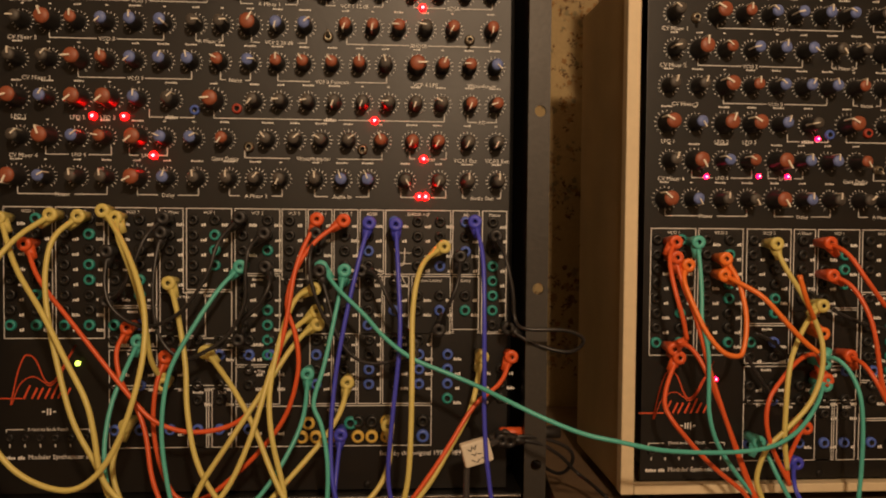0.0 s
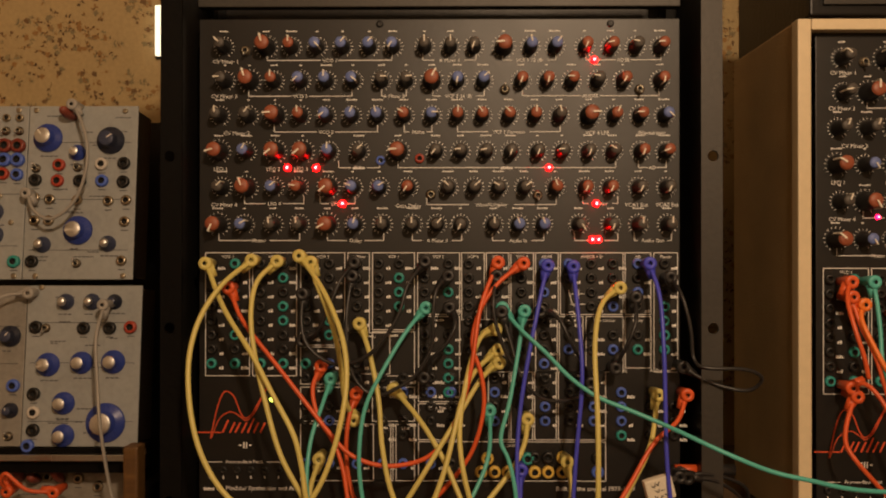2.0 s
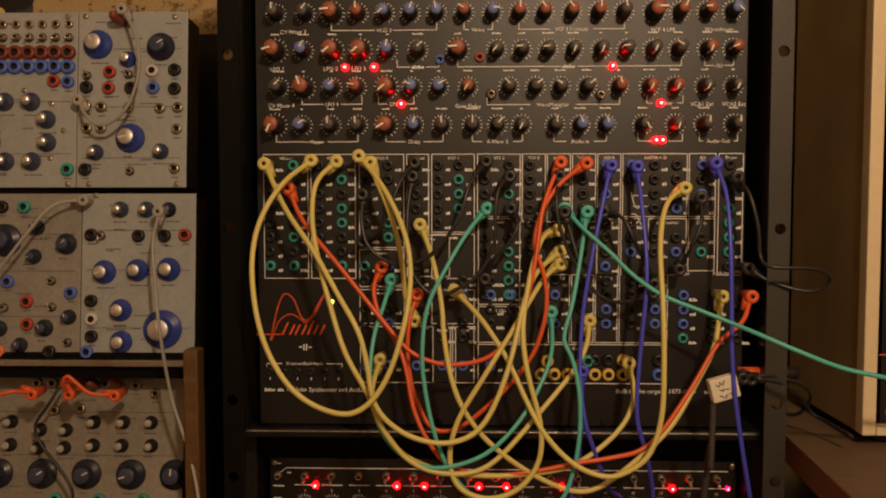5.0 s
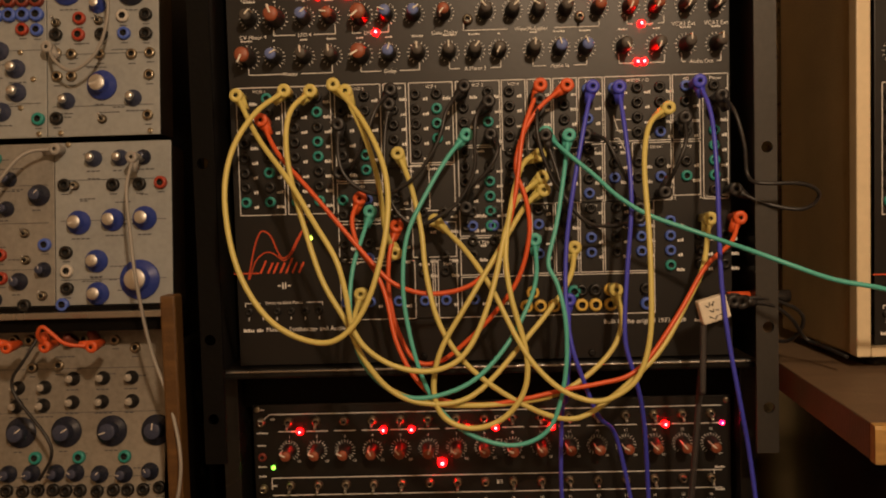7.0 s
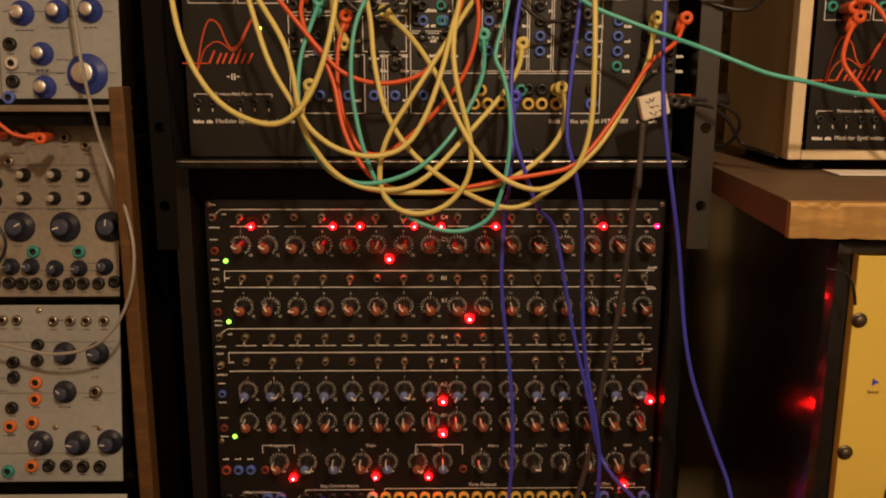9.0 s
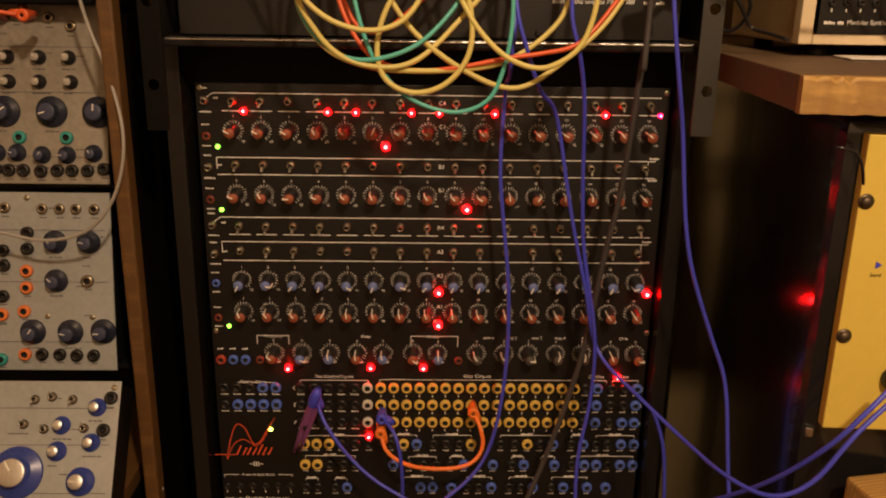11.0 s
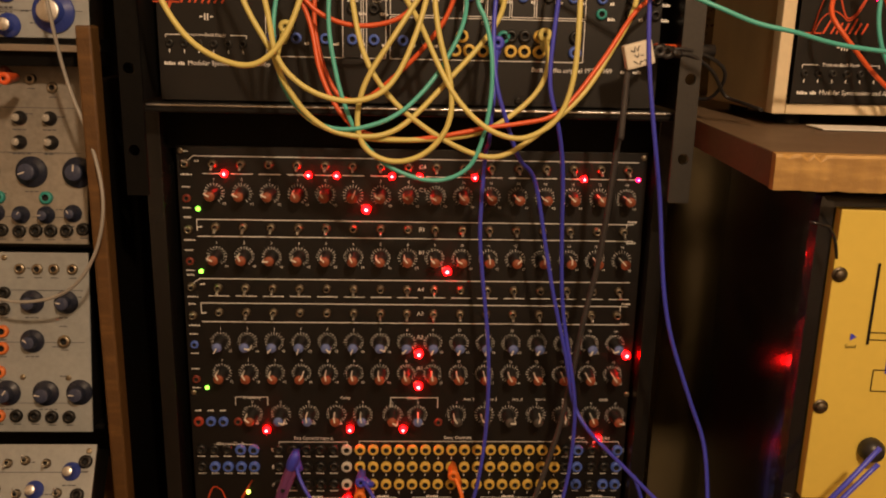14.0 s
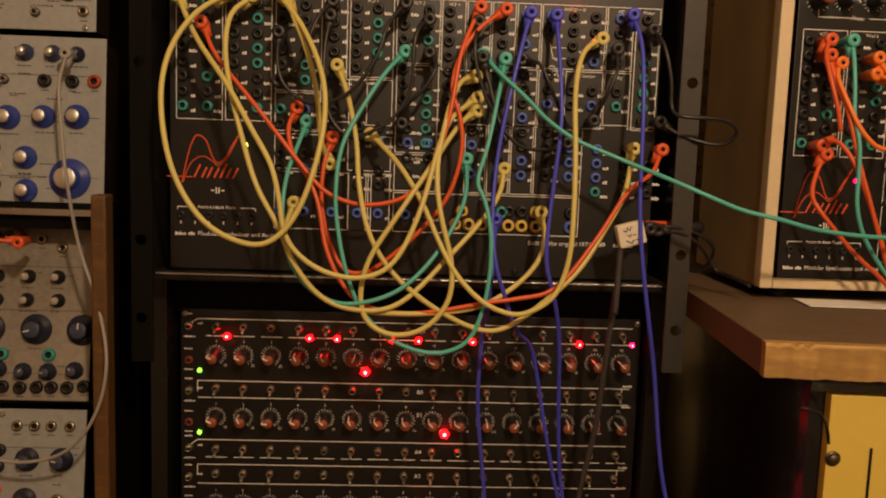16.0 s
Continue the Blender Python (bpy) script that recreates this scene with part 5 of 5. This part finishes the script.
patch_cable("blue", [(125, -22, 1037), (127, -40, 997), (129, -55, 937), (123, -60, 873), (119, -65, 814), (128, -65, 779), (138, -50, 735), (145, -30, 656), (152, -20, 586), (166, -20, 514), (171, -20, 470), (169, -20, 412), (158, -30, 350), (157, -50, 265)], 2)
patch_cable("blue", [(197, -22, 1040), (203, -40, 1010), (203, -55, 960), (203, -60, 910), (203, -65, 862), (207, -70, 813), (217, -70, 754), (228, -60, 705), (243, -60, 598), (270, -70, 516), (287, -80, 467), (291, -100, 391), (296, -120, 314)], 2)
patch_cable("blue", [(76, -22, 845), (72, -50, 799), (70, -40, 754), (71, 0, 742), (68, 0, 666), (73, 0, 609), (81, 0, 537), (82, 0, 455), (73, 0, 374), (51, -10, 325), (-1, -30, 288), (-38, -40, 253)], 2)
patch_cable("blue", [(221, -20, -263), (186, -40, 121), (184, -60, 286), (207, -80, 312), (242, -140, 370), (277, -210, 439), (303, -250, 496), (323, -260, 531), (353, -250, 558)], 3)
patch_cable("blue", [(-125, 30, 396), (-113, 10, 374), (-88, 0, 341), (-57, -10, 315), (-13, -20, 292), (36, -30, 266)], 2)
patch_cable("blue", [(-52, 30, 371), (-36, 5, 362), (-29, 0, 326), (-28, 0, 283), (-28, -10, 231)], 2)
patch_cable("blue", [(235, -30, 410), (247, -30, 376), (253, -30, 335), (259, -30, 249)], 3)
patch_cable("orange", [(-53, 25, 356), (-46, 10, 340), (-23, 0, 329), (11, -5, 327), (44, 0, 329), (60, 10, 343), (58, 15, 365), (50, 30, 379)], 0)
patch_cable("grey", [(228, -20, 841), (206, -50, 838), (190, -60, 832), (188, -60, 802), (187, -60, 762), (189, -50, 783), (188, -40, 737), (185, -20, 643), (175, -10, 571), (161, 0, 455), (127, 0, 332), (94, -10, 252)], 2)
patch_cable("black", [(7, -22, 1028), (-4, -38, 1016), (-7, -42, 994), (-8, -42, 964), (-23, -42, 937), (-42, -42, 924), (-61, -40, 917), (-80, -38, 932), (-88, -36, 962), (-88, -30, 1000), (-84, -22, 1028)], 0)
patch_cable("black", [(-15, -22, 1042), (-31, -40, 1020), (-39, -46, 992), (-61, -46, 960), (-88, -42, 946), (-109, -38, 950), (-125, -36, 964), (-131, -32, 984), (-131, -22, 1011)], 0)
patch_cable("black", [(8, -22, 998), (14, -40, 984), (4, -42, 964), (-10, -38, 950), (-16, -22, 932)], 0)
patch_cable("black", [(53, -22, 1028), (49, -40, 1010), (50, -44, 988), (60, -44, 958), (72, -40, 938), (78, -22, 920)], 0)
patch_cable("black", [(-82, -22, 1041), (-94, -38, 1024), (-104, -42, 998), (-116, -38, 975), (-131, -22, 967)], 0)
patch_cable("yellow", [(-123, -22, 1041), (-116, -42, 1024), (-106, -48, 1002), (-97, -48, 974), (-92, -44, 944), (-90, -36, 915), (-82, -22, 892)], 0)
patch_cable("black", [(94, -22, 995), (109, -40, 990), (120, -45, 967), (135, -30, 942), (142, -20, 927)], 0)
patch_cable("black", [(184, -22, 1008), (181, -40, 986), (171, -40, 961), (165, -22, 941)], 0)
patch_cable("black", [(57, -30, 995), (66, -35, 964), (75, -40, 934), (97, -40, 913), (130, -30, 914), (141, -22, 919)], 0)
patch_cable("black", [(217, -22, 1027), (222, -45, 1011), (229, -50, 979), (231, -50, 954), (239, -60, 946), (275, -60, 945), (294, -50, 935), (283, -40, 922), (251, -30, 929), (229, -20, 942)], 0)
patch_cable("black", [(230, -30, 840), (256, -30, 837), (280, -20, 822), (300, 0, 800), (310, -20, 795), (317, -50, 791)], 2)
patch_cable("black", [(223, -30, 841), (249, -30, 843), (283, -20, 832), (295, -10, 816), (287, 10, 795), (265, 30, 802)], 2)
patch_cable("red", [(380, -36, 1023), (370, -53, 1007), (371, -66, 981), (377, -70, 957), (381, -70, 938)], 2)
patch_cable("orange", [(427, -36, 1008), (435, -46, 992), (439, -55, 969), (438, -63, 948), (433, -68, 927), (426, -70, 923), (414, -68, 927), (401, -63, 944), (391, -55, 969), (386, -46, 989), (392, -36, 1002)], 0)
patch_cable("red", [(381, -36, 1009), (386, -46, 982), (394, -55, 957), (405, -63, 910), (415, -68, 876), (427, -70, 841), (438, -70, 812), (446, -70, 795)], 2)
patch_cable("teal", [(401, -36, 1023), (401, -44, 1007), (401, -51, 977), (399, -58, 953), (403, -64, 927), (403, -67, 898), (403, -69, 871), (411, -70, 844), (429, -70, 817), (446, -70, 797)], 2)
patch_cable("orange", [(426, -36, 993), (435, -50, 987), (453, -62, 975), (472, -68, 953), (488, -70, 936), (501, -70, 926)], 2)
patch_cable("yellow", [(475, -36, 1022), (481, -42, 1003), (497, -49, 974), (508, -55, 947), (511, -60, 926), (507, -64, 902), (495, -67, 878), (473, -69, 856), (458, -70, 843), (450, -70, 827), (447, -70, 810), (453, -70, 794)], 2)
patch_cable("red", [(526, -36, 1023), (533, -58, 1014), (545, -69, 991), (563, -70, 967)], 2)
patch_cable("red", [(529, -36, 993), (541, -50, 985), (551, -62, 962), (556, -68, 935), (560, -70, 903), (566, -70, 881)], 2)
patch_cable("red", [(380, -36, 925), (389, -46, 930), (398, -55, 919), (406, -63, 899), (419, -68, 865), (433, -70, 828), (443, -70, 804), (448, -70, 794)], 2)
patch_cable("red", [(385, -36, 917), (373, -46, 896), (367, -55, 879), (370, -63, 867), (383, -68, 850), (405, -70, 826), (431, -70, 805), (441, -70, 794)], 2)
patch_cable("red", [(526, -36, 896), (512, -46, 920), (491, -55, 917), (471, -63, 900), (458, -68, 884), (455, -70, 862), (462, -70, 838), (478, -70, 807)], 2)
patch_cable("yellow", [(520, -36, 965), (501, -48, 950), (484, -58, 924), (476, -66, 902), (473, -69, 876), (472, -70, 848), (475, -70, 821)], 2)
patch_cable("orange", [(521, -36, 939), (493, -66, 968), (482, -70, 995)], 2)
patch_cable("teal", [(523, -36, 911), (527, -48, 918), (536, -58, 909), (543, -66, 888), (545, -69, 859), (544, -70, 823), (542, -70, 793)], 2)
patch_cable("red", [(548, -36, 918), (551, -58, 913), (558, -69, 897), (566, -70, 881)], 2)
patch_cable("teal", [(462, -36, 838), (461, -58, 834), (466, -69, 816), (479, -70, 793)], 2)
patch_cable("blue", [(499, -36, 818), (487, -58, 812), (484, -69, 802), (489, -70, 792)], 2)
patch_cable("red", [(507, -36, 851), (486, -58, 837), (475, -69, 824), (477, -70, 807)], 2)
patch_cable("black", [(461, -30, 938), (478, -30, 930), (499, -30, 911)], 3)
patch_cable("black", [(451, -30, 920), (467, -30, 895), (482, -30, 878), (497, -30, 873)], 3)
patch_cable("black", [(512, -30, 978), (530, -30, 964), (554, -30, 951), (588, -30, 942)], 3)
patch_cable("white", [(-491, 50, 585), (-447, 45, 577), (-403, 40, 571), (-353, 30, 586), (-318, 20, 628), (-305, 20, 685), (-321, 40, 743), (-342, 50, 797), (-350, 40, 871), (-357, 50, 915), (-363, 60, 961), (-364, 85, 994)], 0)
patch_cable("white", [(-411, 115, 1215), (-387, 90, 1179), (-384, 85, 1141), (-398, 85, 1104), (-424, 85, 1086), (-445, 90, 1098), (-460, 110, 1116)], 0)
patch_cable("white", [(-452, 100, 1006), (-478, 80, 1001), (-505, 70, 967), (-545, 70, 918), (-576, 80, 885)], 0)
patch_cable("white", [(-329, 60, 276), (-321, 50, 257), (-313, 40, 233), (-305, 30, 205)], 3)
patch_cable("white", [(-310, 50, 268), (-314, 50, 249), (-317, 40, 229), (-319, 30, 205)], 3)
patch_cable("black", [(-477, 90, 807), (-489, 80, 783), (-505, 80, 751), (-459, 70, 693), (-475, 70, 656)], 3)

patch_cable("red", [(-455, 62, 800), (-457, 48, 812), (-450, 44, 823), (-440, 46, 814), (-428, 50, 803), (-406, 62, 799)], 0)
patch_cable("red", [(-495, 62, 800), (-508, 46, 806), (-526, 42, 802), (-548, 62, 799)], 0)

# paper flag on the dark grey cable
tag = thing("cable_tag", "white tape flag with pen marks round the grey cable", "tag", pose(0.197, -0.062, 0.838, 0, -15, 6))
part("tape", box(-0.0135, 0.0125, -0.0045, 0.0045, -0.0105, 0.0110, 0.002), TAPE, tag)
bm = bmesh.new()
rng = random.Random(9)
for z, x0, x1 in ((0.0062, -0.008, 0.003), (0.0005, -0.006, 0.007), (-0.0055, -0.007, 0.009)):
    pts, x = [], x0
    while x < x1:
        pts.append((x, z + rng.uniform(-0.0022, 0.0022)))
        x += rng.uniform(0.0006, 0.0019)
    for k in range(0, len(pts) - 3, 4):
        swoosh(bm, pts[k:k + 4], 0.0008)
for v in bm.verts:
    v.co.y = -0.0049
part("pen_marks", bm, RACK_BLACK, tag)
# red-tipped black connector by the rail
conn = thing("cable_connector", "black right-angle connector with a red sleeve", "connector", pose(0.236, -0.012, 0.842, 0, 90, 0))
part("sleeve", mesh("sleeve", tube([Vector((0, 0, -0.012)), Vector((0, 0, 0)), Vector((0, 0, 0.012))], 0.0052, 14), CABLE["red"]), None, conn)
part("barrel", mesh("barrel", tube([Vector((0, 0, 0.0125)), Vector((0, 0, 0.03)), Vector((0, 0, 0.045))], 0.0058, 14), KNOB), None, conn)
# spring probe clip
clip = thing("probe_clip", "purple spring clip leaning against the sequencer sockets", "clip", pose(-0.128, 0.022, 0.39, 14, 20, 0))
part("jaw", mesh("jaw", lathe(bmesh.new(), [(0.0045, -0.004), (0.0052, 0.016), (0.0048, 0.034), (0.0030, 0.056), (0.0018, 0.076), (0.0001, 0.0765)], 12), PURPLE), None, clip, "purple plastic sleeve").rotation_euler = (radians(90), 0, 0)
part("jaw", mesh("jaw", lathe(bmesh.new(), [(0.0026, 0.0), (0.0030, 0.02), (0.0026, 0.045), (0.0016, 0.070), (0.0001, 0.0705)], 12), PURPLE), None, clip, loc=(0.0055, -0.002, 0)).rotation_euler = (radians(90), 0, radians(4))
part("hinge_pin", mesh("hinge_pin", lathe(bmesh.new(), [(0.0022, 0.0), (0.0022, 0.0066), (0.0012, 0.0072), (0.0001, 0.0072)], 10), HOLE), None, clip, "dark metal hinge pin", loc=(0.001, 0.0, -0.030))
part("boot", mesh("boot", lathe(bmesh.new(), [(0.0052, 0.0), (0.0064, 0.008), (0.0058, 0.018), (0.003, 0.024), (0.0001, 0.0242)], 12), CABLE["blue"]), None, clip, "blue rubber boot", loc=(0, 0, 0.0)).rotation_euler = (radians(-90), 0, 0)

# black pull loop beside the yellow plate
part("pull_loop", tube([Vector(v) for v in ((-0.015, -0.023, 0.723), (-0.008, -0.023, 0.722), (0.001, -0.022, 0.719), (0.006, -0.022, 0.711), (0.008, -0.022, 0.704), (0.010, -0.021, 0.695))], 0.0012, 10), AMP_BLACK, amp, "glossy black pull loop")
